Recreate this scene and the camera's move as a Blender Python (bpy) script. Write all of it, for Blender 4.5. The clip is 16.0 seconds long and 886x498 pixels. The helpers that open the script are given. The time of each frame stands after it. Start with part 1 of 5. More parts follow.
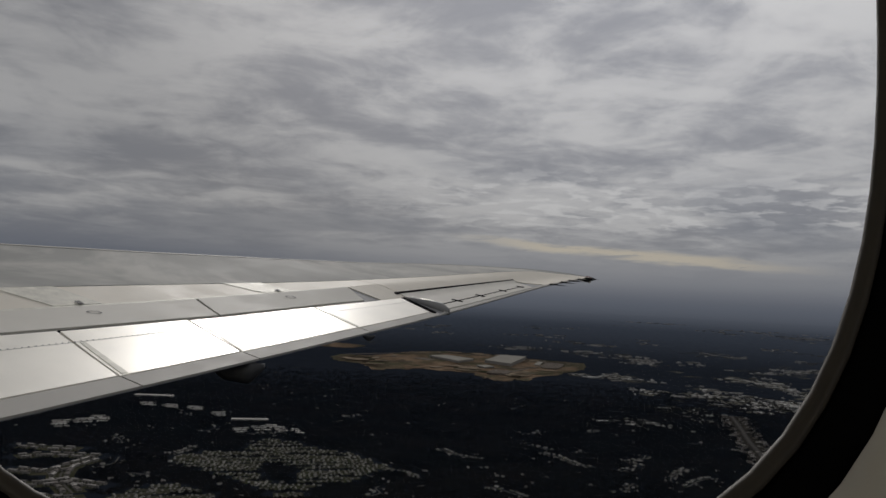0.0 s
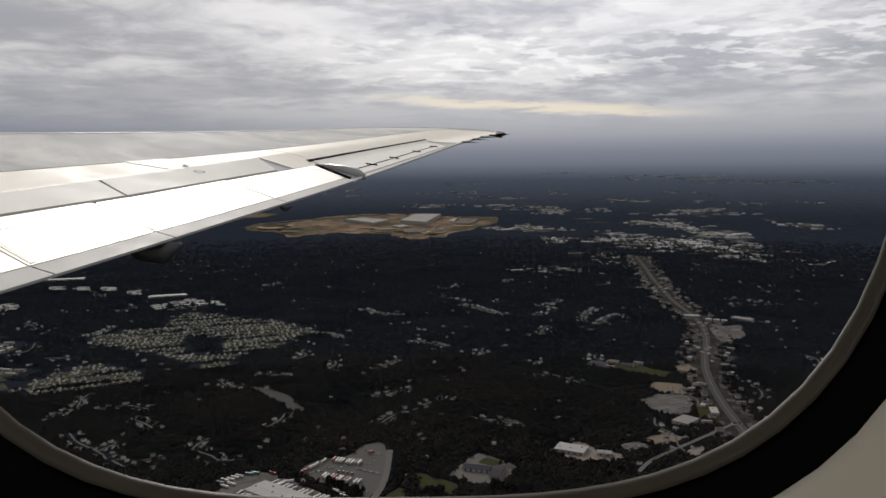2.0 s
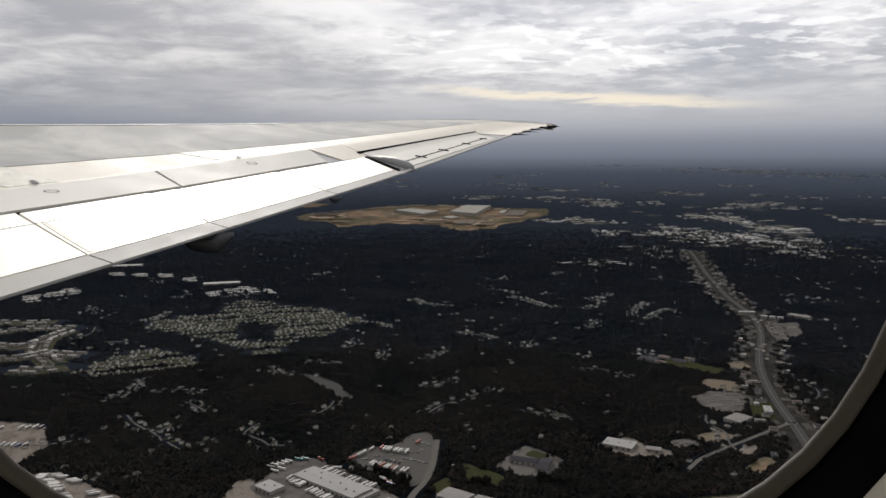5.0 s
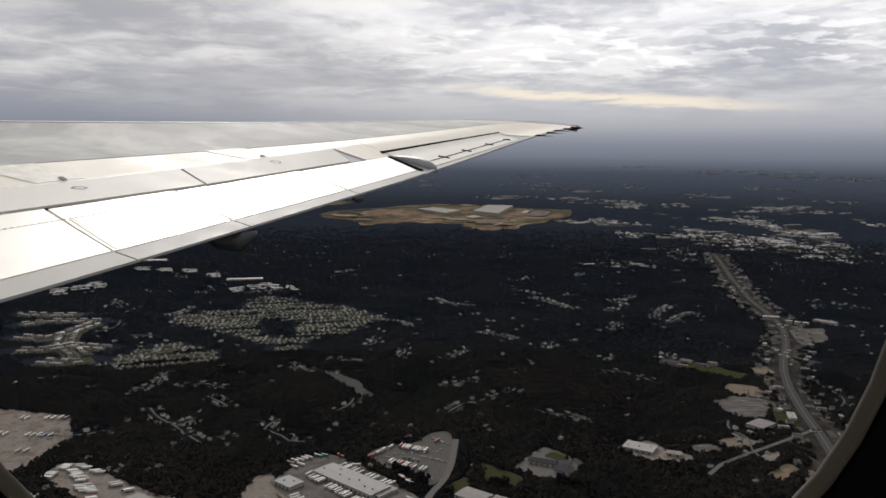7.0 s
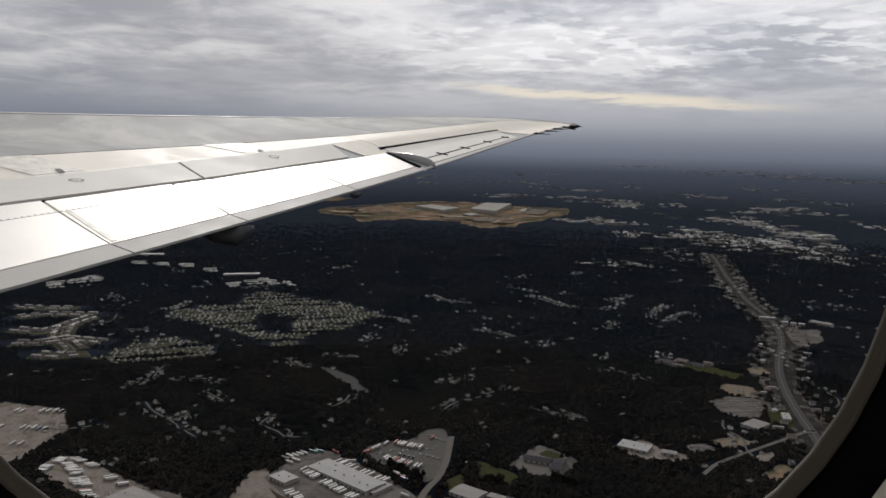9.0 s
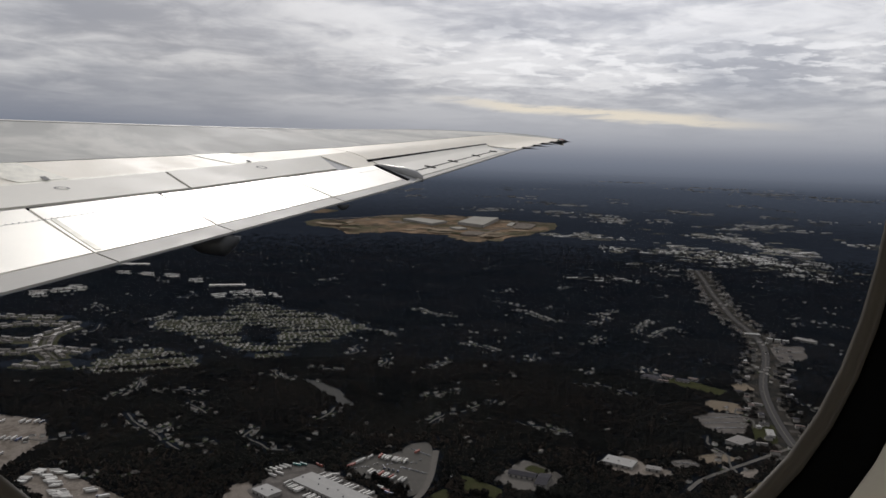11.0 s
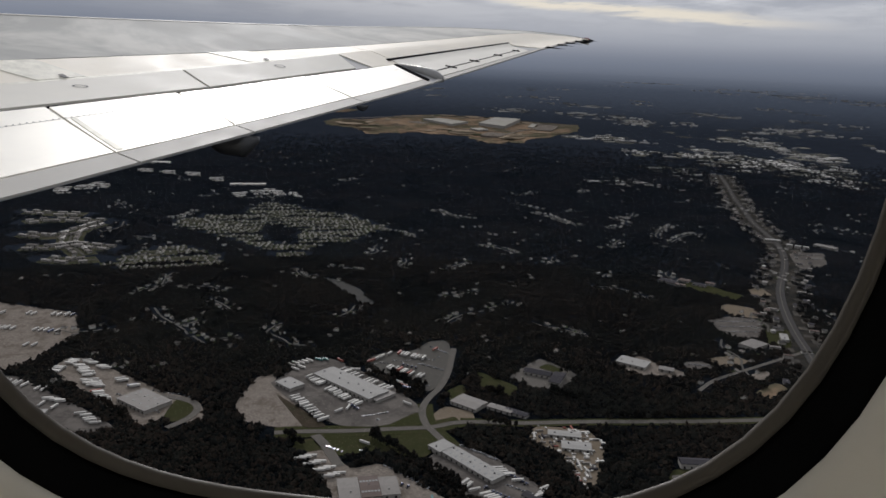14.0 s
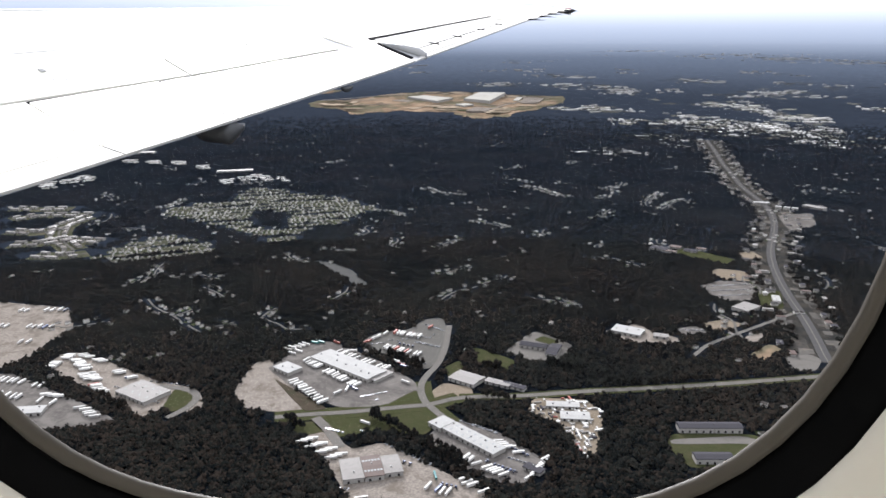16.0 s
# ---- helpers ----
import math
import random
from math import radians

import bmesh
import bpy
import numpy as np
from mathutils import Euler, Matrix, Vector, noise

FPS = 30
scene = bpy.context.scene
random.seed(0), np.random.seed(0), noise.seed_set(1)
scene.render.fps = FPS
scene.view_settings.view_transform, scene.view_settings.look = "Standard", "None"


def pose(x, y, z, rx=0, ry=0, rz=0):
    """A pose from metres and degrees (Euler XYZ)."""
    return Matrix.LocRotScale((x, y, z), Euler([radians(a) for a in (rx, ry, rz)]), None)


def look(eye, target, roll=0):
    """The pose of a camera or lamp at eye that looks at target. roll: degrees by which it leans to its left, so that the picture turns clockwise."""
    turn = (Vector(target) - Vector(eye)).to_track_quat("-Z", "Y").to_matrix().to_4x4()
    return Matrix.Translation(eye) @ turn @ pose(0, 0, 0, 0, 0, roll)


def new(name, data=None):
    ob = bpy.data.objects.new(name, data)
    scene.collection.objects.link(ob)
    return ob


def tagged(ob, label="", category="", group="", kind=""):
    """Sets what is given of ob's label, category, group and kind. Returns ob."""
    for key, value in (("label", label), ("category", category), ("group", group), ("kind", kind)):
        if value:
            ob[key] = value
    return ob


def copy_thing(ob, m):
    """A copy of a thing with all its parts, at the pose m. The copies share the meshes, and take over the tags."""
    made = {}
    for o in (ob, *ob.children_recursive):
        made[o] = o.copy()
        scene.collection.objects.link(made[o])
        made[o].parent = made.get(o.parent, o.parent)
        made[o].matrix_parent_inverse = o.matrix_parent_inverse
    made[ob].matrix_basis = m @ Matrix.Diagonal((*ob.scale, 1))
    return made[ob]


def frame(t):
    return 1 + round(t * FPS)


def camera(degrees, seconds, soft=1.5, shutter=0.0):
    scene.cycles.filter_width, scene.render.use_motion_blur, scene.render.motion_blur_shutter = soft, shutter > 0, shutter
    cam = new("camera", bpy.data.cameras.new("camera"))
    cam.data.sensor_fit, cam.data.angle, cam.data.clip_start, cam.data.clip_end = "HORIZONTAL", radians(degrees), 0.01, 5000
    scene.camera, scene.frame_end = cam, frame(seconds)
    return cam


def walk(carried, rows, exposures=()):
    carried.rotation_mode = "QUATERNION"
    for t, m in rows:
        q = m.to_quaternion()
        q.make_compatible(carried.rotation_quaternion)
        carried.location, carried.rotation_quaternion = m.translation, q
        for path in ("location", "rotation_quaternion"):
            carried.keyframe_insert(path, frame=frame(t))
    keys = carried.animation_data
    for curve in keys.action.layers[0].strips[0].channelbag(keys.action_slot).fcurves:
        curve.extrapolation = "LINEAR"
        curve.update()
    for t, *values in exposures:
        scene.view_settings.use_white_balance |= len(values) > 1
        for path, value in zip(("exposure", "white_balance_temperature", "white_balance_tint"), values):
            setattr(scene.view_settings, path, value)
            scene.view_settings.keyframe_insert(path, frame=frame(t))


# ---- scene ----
# The camera is held at a cabin window of an airliner: metres from the seat's eye point, then yaw, pitch, roll.
EYE = 412.5            # the eye above the land
SPREAD = 1.25          # the land's plan is drawn at four fifths of its size and drawn out once it stands
SMALL = Matrix.Scale(1 / SPREAD, 4)
cam = camera(60.0, 16.0, soft=1.6)
ROWS = [
    (0.0, 0.0174, 0.0176, -0.038, 2.63, 3.82, 3.05),
    (0.5, 0.0136, 0.0089, -0.0298, 1.62, 0.7, 2.2),
    (1.0, -0.0089, 0.0134, -0.0238, -2.46, -1.1, -0.62),
    (1.5, -0.0313, 0.0178, -0.0178, -5.89, -2.45, -0.47),
    (2.0, -0.0215, 0.0247, -0.0168, -4.08, -6.42, -0.46),
    (2.5, -0.0117, 0.0316, -0.0157, -1.66, -6.81, -0.4),
    (3.0, -0.0108, 0.0316, -0.0138, -1.62, -7.59, -0.67),
    (3.5, -0.0099, 0.0316, -0.0118, -0.63, -7.44, -0.41),
    (6.0, -0.0016, 0.0248, 0.0075, -0.12, -6.98, 0.08),
    (6.5, 0.0, 0.0234, 0.0114, 1.21, -7.1, 0.61),
    (7.0, 0.0017, 0.022, 0.0152, 1.28, -7.1, 0.49),
    (7.5, 0.0021, 0.0224, 0.0138, 1.0, -6.96, 1.12),
    (8.0, 0.0025, 0.0229, 0.0124, 0.64, -7.03, 1.58),
    (8.5, 0.0029, 0.0233, 0.0109, 0.3, -6.81, 1.27),
    (9.0, 0.0033, 0.0237, 0.0095, 1.08, -7.3, 1.16),
    (9.5, 0.0035, 0.0232, 0.0088, 0.72, -6.94, 1.22),
    (10.0, 0.0038, 0.0228, 0.008, 0.46, -6.51, 1.58),
    (12.5, 0.0053, 0.0207, 0.0044, 0.07, -6.15, 2.05),
    (13.0, 0.0059, 0.0201, 0.0101, 0.99, -6.08, 2.45),
    (13.5, 0.0065, 0.0195, 0.0158, 0.12, -7.1, 2.37),
    (14.0, 0.0071, 0.0189, 0.0215, 1.33, -13.67, 2.46),
    (14.5, 0.0077, 0.0184, 0.0272, 3.44, -15.72, 0.12),
    (15.0, 0.0031, 0.0281, 0.0302, 1.22, -16.87, -1.14),
    (15.5, 0.002, 0.0274, 0.0284, 2.07, -16.5, -0.82),
    (16.0, 0.0009, 0.0266, 0.0267, 0.63, -15.33, -0.03),
]
EXPOSURES = [(0.0, -1.1, 6350, 12), (0.5, -1.1, 6350, 12), (1.0, -0.55, 6350, 12), (1.5, -0.15, 6400, 13), (2.5, -0.05, 6400, 13),
             (3.5, 0.1, 6400, 12), (6.0, 0.1, 6400, 13), (7.0, 0.1, 6400, 13), (8.0, -0.05, 6350, 13), (10.0, -0.15, 6300, 13), (13.0, -0.22, 6150, 13), (13.5, -0.22, 6100, 13),
             (14.0, -0.12, 6150, 13), (14.5, 0.6, 6050, 13), (15.0, 1.78, 5900, 13), (15.5, 1.82, 5900, 13), (16.0, 1.62, 5950, 13)]
walk(cam, [(t, Matrix.Translation((x, y, EYE + z)) @ pose(0, 0, 0, 90 + p, 0, yaw) @ pose(0, 0, 0, 0, 0, roll))
           for t, x, y, z, yaw, p, roll in ROWS], EXPOSURES)

# ---------------------------------------------------------------- light
SUN_AZ, SUN_EL = -14.0, 27.0          # degrees clockwise from +y, and up
sun_way = Vector((math.sin(radians(SUN_AZ)) * math.cos(radians(SUN_EL)), math.cos(radians(SUN_AZ)) * math.cos(radians(SUN_EL)), math.sin(radians(SUN_EL))))
lamp = bpy.data.lights.new("sun", "SUN")
lamp.energy, lamp.angle, lamp.color = 2.7, radians(10), (1.0, 0.95, 0.88)
new("sun", lamp).matrix_world = look(sun_way * 50, (0, 0, 0))


class Nodes:
    """A small writer of node trees."""
    def __init__(self, tree):
        self.t = tree
        tree.nodes.clear()

    def add(self, kind, sockets=None, **props):
        n = self.t.nodes.new(kind)
        for k, v in props.items():
            if k == "blend":
                n.blend_type = v
            elif k == "op":
                n.operation = v
            elif k == "dtype":
                n.data_type = v
            elif k == "sky":
                n.sky_type = v
            elif k == "dims":
                n.noise_dimensions = v
            elif k == "feature":
                n.feature = v
            elif k == "clamp":
                n.clamp = v
        for k, v in (sockets or {}).items():
            if isinstance(v, bpy.types.NodeSocket):
                self.t.links.new(v, n.inputs[k])
            else:
                n.inputs[k].default_value = v
        return n

    def math(self, op, a, b=0.0, c=0.0):
        return self.add("ShaderNodeMath", {0: a, 1: b, 2: c}, op=op).outputs[0]

    def mix(self, fac, a, b, blend="MIX"):
        n = self.add("ShaderNodeMix", {0: fac, 6: a, 7: b}, dtype="RGBA", blend=blend)
        return n.outputs[2]

    def span(self, v, a, b, c=0.0, d=1.0):
        return self.add("ShaderNodeMapRange", {0: v, 1: a, 2: b, 3: c, 4: d}).outputs[0]

    def smooth(self, v, a, b, c=0.0, d=1.0):
        n = self.add("ShaderNodeMapRange", {0: v, 1: a, 2: b, 3: c, 4: d})
        n.interpolation_type = "SMOOTHSTEP"
        return n.outputs[0]

    def noise(self, vec, scale, detail=4.0, rough=0.5, distort=0.0):
        return self.add("ShaderNodeTexNoise", {"Vector": vec, "Scale": scale, "Detail": detail, "Roughness": rough, "Distortion": distort}).outputs[0]


def rgb(r, g, b):
    return (r, g, b, 1.0)


world = bpy.data.worlds.new("sky")
scene.world = world
world.use_nodes = True
w = Nodes(world.node_tree)
way = w.add("ShaderNodeTexCoord").outputs["Generated"]
sep = w.add("ShaderNodeSeparateXYZ", {0: way})
el = sep.outputs[2]
up = w.math("ADD", w.math("MAXIMUM", el, 0.0), 0.085)
deck = w.add("ShaderNodeCombineXYZ", {0: w.math("DIVIDE", sep.outputs[0], up), 1: w.math("DIVIDE", sep.outputs[1], up), 2: 3.7}).outputs[0]
broad = w.noise(deck, 0.5, 6, 0.55, 0.4)
puffs = w.noise(deck, 2.3, 10, 0.60, 0.5)
dome = w.add("ShaderNodeCombineXYZ", {0: sep.outputs[0], 1: sep.outputs[1], 2: w.math("MULTIPLY", el, 2.9)}).outputs[0]
billow = w.noise(dome, 8.0, 9, 0.6, 0.35)
lump = w.math("ADD", w.math("MULTIPLY", broad, 0.40), w.math("ADD", w.math("MULTIPLY", puffs, 0.36), w.math("MULTIPLY", billow, 0.24)))
cover = w.smooth(lump, 0.415, 0.58)
thin = Vector((0.17, 0.64, 0.75)).normalized()          # where the deck is thinnest and brightest
toward = w.add("ShaderNodeVectorMath", {0: way, 1: tuple(thin)}, op="DOT_PRODUCT").outputs["Value"]
glow = w.smooth(toward, 0.62, 1.0)
cloud = w.mix(cover, rgb(0.40, 0.405, 0.43), rgb(0.73, 0.722, 0.71))
# small sunlit heaps in a broken row, and grey undersides
heaps = w.noise(deck, 5.2, 7, 0.55, 0.2)
row = w.math("MULTIPLY", w.smooth(el, 0.085, 0.115), w.smooth(el, 0.20, 0.14))
crest = w.math("MULTIPLY", w.smooth(heaps, 0.49, 0.60), w.math("MULTIPLY", row, w.smooth(sep.outputs[0], -0.25, 0.05)))
cloud = w.mix(w.math("MULTIPLY", crest, 0.7), cloud, rgb(0.88, 0.87, 0.85))
under = w.math("MULTIPLY", w.smooth(w.noise(deck, 0.62, 5, 0.55, 0.3), 0.47, 0.60), w.math("MULTIPLY", w.smooth(el, 0.055, 0.085), w.smooth(el, 0.22, 0.10)))
cloud = w.mix(w.math("MULTIPLY", under, 0.62), cloud, rgb(0.33, 0.345, 0.385))
lift = w.math("ADD", 0.95, w.math("MULTIPLY", glow, 1.05))
cloud = w.mix(1.0, cloud, w.add("ShaderNodeCombineXYZ", {0: lift, 1: lift, 2: lift}).outputs[0], "MULTIPLY")
# a smooth grey veil low down, darker away from the sun, and a thin warm gap under the deck
side = w.smooth(sep.outputs[0], 0.02, -0.42)
veil = w.mix(side, rgb(0.47, 0.478, 0.50), rgb(0.27, 0.29, 0.335))
cloud = w.mix(w.smooth(el, 0.105, 0.048, 0.0, 0.86), cloud, veil)
low = w.math("ADD", el, w.math("MULTIPLY", w.math("SUBTRACT", w.noise(deck, 0.9, 6, 0.6), 0.5), 0.030))
low = w.math("ADD", low, w.math("MULTIPLY", sep.outputs[0], 0.062))
streak = w.math("MULTIPLY", w.math("MULTIPLY", w.smooth(sep.outputs[0], -0.06, 0.10), w.smooth(sep.outputs[0], 0.44, 0.26)),
                w.math("MULTIPLY", w.smooth(low, 0.0720, 0.0790), w.smooth(low, 0.0915, 0.0830)))
streak = w.math("MULTIPLY", streak, w.smooth(puffs, 0.30, 0.48))
cloud = w.mix(w.math("MULTIPLY", streak, 0.9), cloud, rgb(0.90, 0.81, 0.65))
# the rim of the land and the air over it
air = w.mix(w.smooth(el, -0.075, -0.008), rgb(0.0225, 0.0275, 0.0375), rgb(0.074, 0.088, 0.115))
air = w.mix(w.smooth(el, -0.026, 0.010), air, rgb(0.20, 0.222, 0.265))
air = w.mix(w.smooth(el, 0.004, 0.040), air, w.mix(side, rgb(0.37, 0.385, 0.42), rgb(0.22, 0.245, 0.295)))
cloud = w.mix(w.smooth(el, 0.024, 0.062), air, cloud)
nishita = w.add("ShaderNodeTexSky", sky="NISHITA")
nishita.sun_disc = False
nishita.sun_elevation, nishita.sun_rotation = radians(SUN_EL), radians(SUN_AZ)
open_sky = w.add("ShaderNodeBackground", {0: nishita.outputs[0], 1: 0.08})
deck_sky = w.add("ShaderNodeBackground", {0: cloud, 1: 1.0})
both = w.add("ShaderNodeMixShader", {0: w.smooth(el, 0.0, 0.12, 1.0, 0.96), 1: open_sky.outputs[0], 2: deck_sky.outputs[0]})
w.add("ShaderNodeOutputWorld", {0: both.outputs[0]})


# ---------------------------------------------------------------- materials
def material(name, colour, rough=0.6, metal=0.0, grain=None, grain_amount=0.25, stain=None, stain_amount=0.2, stain_colour=None,
             bump=0.0, random_amount=0.0, coat=0.0, island=False, stain_edge=(0.48, 0.68), gloss=None):
    """A painted or natural surface: two scales of variation in colour, a little relief, and a shift from object to object."""
    m = bpy.data.materials.new(name)
    m.use_nodes = True
    n = Nodes(m.node_tree)
    at = n.add("ShaderNodeNewGeometry").outputs["Position"] if not grain or grain < 400 else n.add("ShaderNodeTexCoord").outputs["Object"]
    col = n.add("ShaderNodeRGB").outputs[0]
    col.default_value = rgb(*colour)
    rough_at = None
    height = None
    if grain:
        g = n.noise(at, grain, 6, 0.6)
        k = n.span(g, 0.25, 0.75, 1 - grain_amount, 1 + grain_amount)
        col = n.mix(1.0, col, n.add("ShaderNodeCombineXYZ", {0: k, 1: k, 2: k}).outputs[0], "MULTIPLY")
        rough_at = n.span(g, 0.3, 0.7, max(rough - 0.08, 0.02), min(rough + 0.08, 1))
        height = g
    if stain:
        g2 = n.noise(at, stain, 5, 0.65, 0.5)
        col = n.mix(n.smooth(g2, stain_edge[0], stain_edge[1], 0, stain_amount), col, rgb(*(stain_colour or [c * 0.5 for c in colour])))
    if random_amount:
        r = n.add("ShaderNodeNewGeometry").outputs["Random Per Island"] if island else n.add("ShaderNodeObjectInfo").outputs["Random"]
        k = n.span(r, 0, 1, 1 - random_amount, 1 + random_amount)
        col = n.mix(1.0, col, n.add("ShaderNodeCombineXYZ", {0: k, 1: k, 2: k}).outputs[0], "MULTIPLY")
    sockets = {"Base Color": col, "Roughness": rough_at or rough, "Metallic": metal, "Coat Weight": coat, "Specular IOR Level": gloss if gloss is not None else 0.0 if rough >= 0.9 else 0.12 if rough >= 0.5 else 0.4}
    if bump and height:
        sockets["Normal"] = n.add("ShaderNodeBump", {"Strength": bump, "Distance": 0.3 / (grain or 1), "Height": height}).outputs[0]
    b = n.add("ShaderNodeBsdfPrincipled", sockets)
    n.add("ShaderNodeOutputMaterial", {0: b.outputs[0]})
    return m


M_FLAP = material("cream_wing_paint", (0.90, 0.865, 0.775), 0.40, 0.1, 3.0, 0.05, 0.7, 0.18, (0.68, 0.65, 0.57), gloss=0.36)
M_BOX = material("pale_wing_paint", (0.74, 0.69, 0.59), 0.6, 0.0, 2.5, 0.06, 0.9, 0.3, (0.62, 0.59, 0.51), gloss=0.25)
M_SPOILER = material("grey_spoiler_paint", (0.58, 0.56, 0.505), 0.65, 0.0, 2.0, 0.07, 0.8, 0.25, (0.47, 0.46, 0.43), gloss=0.15)
# the darker mottle is cloud reflections painted into a matte colour
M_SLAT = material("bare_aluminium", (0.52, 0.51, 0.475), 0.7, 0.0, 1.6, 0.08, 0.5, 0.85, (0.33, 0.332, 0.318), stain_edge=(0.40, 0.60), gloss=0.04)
M_STRIP = material("grey_edge_strip", (0.40, 0.385, 0.355), 0.65, 0.0, 4.0, 0.06, gloss=0.12)
M_GAP = material("matt_black", (0.012, 0.012, 0.013), 0.95, 0, 20.0, 0.2)
M_FAIRING = material("dark_grey_fairing", (0.055, 0.057, 0.06), 0.45, 0.1, 6.0, 0.15, 2.0, 0.3)
M_POD = material("grey_fairing", (0.27, 0.27, 0.265), 0.4, 0.1, 6.0, 0.1, 2.0, 0.3)
M_UNDER = material("underside_grey", (0.30, 0.30, 0.30), 0.5, 0.1, 2.0, 0.08)
M_MARK = material("stencil_grey", (0.10, 0.10, 0.10), 0.6)
M_STREAK = material("worn_seam", (0.66, 0.64, 0.56), 0.55, 0.1, 9.0, 0.25)
M_RED = material("red_lamp_glass", (0.20, 0.02, 0.02), 0.15, 0, coat=0.6)
M_PANEL = material("cream_cabin_plastic", (0.52, 0.495, 0.43), 0.55, 0, 60.0, 0.04, 4.0, 0.08)
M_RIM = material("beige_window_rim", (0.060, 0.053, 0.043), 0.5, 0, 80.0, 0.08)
M_GASKET = material("black_rubber_gasket", (0.004, 0.004, 0.004), 0.92, 0, 120.0, 0.2)
M_ASPHALT = material("grey_asphalt_lot", (0.078, 0.071, 0.065), 0.9, 0, 0.18, 0.32, 0.03, 0.7, (0.122, 0.112, 0.101), stain_edge=(0.45, 0.62))
M_GRAVEL = material("pale_gravel", (0.150, 0.131, 0.113), 0.95, 0, 0.35, 0.42, 0.045, 0.75, (0.080, 0.067, 0.054), stain_edge=(0.46, 0.66))
M_DIRT = material("bare_clay", (0.132, 0.109, 0.083), 0.95, 0, 0.2, 0.18, 0.03, 0.5, (0.106, 0.086, 0.059))
M_CLAY_FAR = material("orange_clay", (0.170, 0.122, 0.083), 0.95, 0, 0.012, 0.5, 0.0045, 0.95, (0.078, 0.072, 0.048), stain_edge=(0.46, 0.58))
M_ROAD = material("worn_road", (0.098, 0.091, 0.082), 0.9, 0, 0.6, 0.1, 0.06, 0.3)
M_STREET = material("street_asphalt", (0.078, 0.074, 0.067), 0.92, 0, 0.5, 0.12, 0.05, 0.4, (0.052, 0.050, 0.046))
M_HWY = material("dark_highway", (0.053, 0.051, 0.050), 0.95, 0, 0.4, 0.12, 0.05, 0.5, (0.048, 0.046, 0.044))
M_BANK = material("rough_brown_bank", (0.043, 0.035, 0.026), 0.95, 0, 0.2, 0.35, 0.05, 0.7, (0.028, 0.029, 0.018))
M_GRASS = material("cut_grass", (0.031, 0.033, 0.016), 0.95, 0, 0.25, 0.2, 0.05, 0.6, (0.044, 0.039, 0.023))
M_LOTS = material("mixed_lots", (0.046, 0.043, 0.039), 0.95, 0, 0.2, 0.25, 0.05, 0.6, (0.075, 0.064, 0.052), random_amount=0.6, island=True)
M_LAWN = material("dry_lawn", (0.024, 0.030, 0.014), 0.95, 0, 0.2, 0.3, 0.05, 0.5, (0.040, 0.036, 0.022), random_amount=0.65, island=True)
M_YARD = material("estate_yards", (0.038, 0.039, 0.025), 0.95, 0, 0.12, 0.35, 0.03, 0.7, (0.076, 0.066, 0.049))
M_OLIVE = material("rough_grass_site", (0.048, 0.048, 0.030), 0.95, 0, 0.02, 0.3, random_amount=0.6, island=True)
M_STRIPLAND = material("worn_shop_land", (0.020, 0.020, 0.019), 0.95, 0, 0.09, 0.5, 0.02, 0.8, (0.036, 0.032, 0.027), stain_edge=(0.42, 0.62))
M_WATER = material("pond_water", (0.058, 0.057, 0.054), 0.92, 0, 0.05, 0.08, 0.012, 0.5, (0.042, 0.043, 0.042))
M_ROOF_W = material("white_membrane_roof", (0.235, 0.230, 0.218), 0.8, 0, 0.4, 0.05, 0.1, 0.35, (0.180, 0.174, 0.162))
M_ROOF_G = material("grey_metal_roof", (0.150, 0.139, 0.128), 0.7, 0.0, 0.6, 0.08, 0.1, 0.3)
M_ROOF_B = material("brown_metal_roof", (0.060, 0.040, 0.033), 0.7, 0.0, 0.6, 0.12, 0.2, 0.3)
M_ROOF_D = material("dark_shingle_roof", (0.046, 0.044, 0.048), 0.9, 0, 1.0, 0.15)
M_WALL = material("pale_block_wall", (0.255, 0.242, 0.221), 0.85, 0, 0.6, 0.1)
M_HROOF = material("house_shingles", (0.085, 0.077, 0.070), 0.9, 0, 1.5, 0.15, random_amount=0.85)
M_HWALL = material("house_siding", (0.46, 0.445, 0.41), 0.8, 0, 1.5, 0.06, random_amount=0.25)
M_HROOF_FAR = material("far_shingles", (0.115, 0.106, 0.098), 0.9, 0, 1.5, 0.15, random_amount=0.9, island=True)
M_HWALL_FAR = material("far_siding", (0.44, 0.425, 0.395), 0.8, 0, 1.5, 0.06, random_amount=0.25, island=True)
M_TRAILER = material("white_trailer_box", (0.40, 0.388, 0.365), 0.7, 0, 0.8, 0.06, random_amount=0.18)
M_BARK = material("tree_bark", (0.06, 0.05, 0.04), 0.95, 0, 2.0, 0.25)
M_TEAL = material("teal_paint", (0.03, 0.11, 0.11), 0.5, 0, 0.8, 0.1)
M_RUST = material("dull_red_paint", (0.20, 0.06, 0.045), 0.6, 0, 0.8, 0.15)
M_TYRE = material("dark_running_gear", (0.025, 0.025, 0.027), 0.8, 0, 3.0, 0.2)
M_CAR = material("car_paint", (0.32, 0.32, 0.34), 0.3, 0.2, 3.0, 0.03, random_amount=0.85, coat=0.5)
M_CAB = material("dark_blue_cab", (0.035, 0.045, 0.09), 0.35, 0.1, 2.0, 0.05, random_amount=0.6, coat=0.5)
M_CARGLASS = material("car_glass", (0.03, 0.035, 0.04), 0.15)
M_SKYLIGHT = material("skylight_grey", (0.17, 0.18, 0.18), 0.6)
M_FARB = material("far_building_light", (0.37, 0.36, 0.34), 0.8, 0, 0.02, 0.1, random_amount=0.6, island=True)
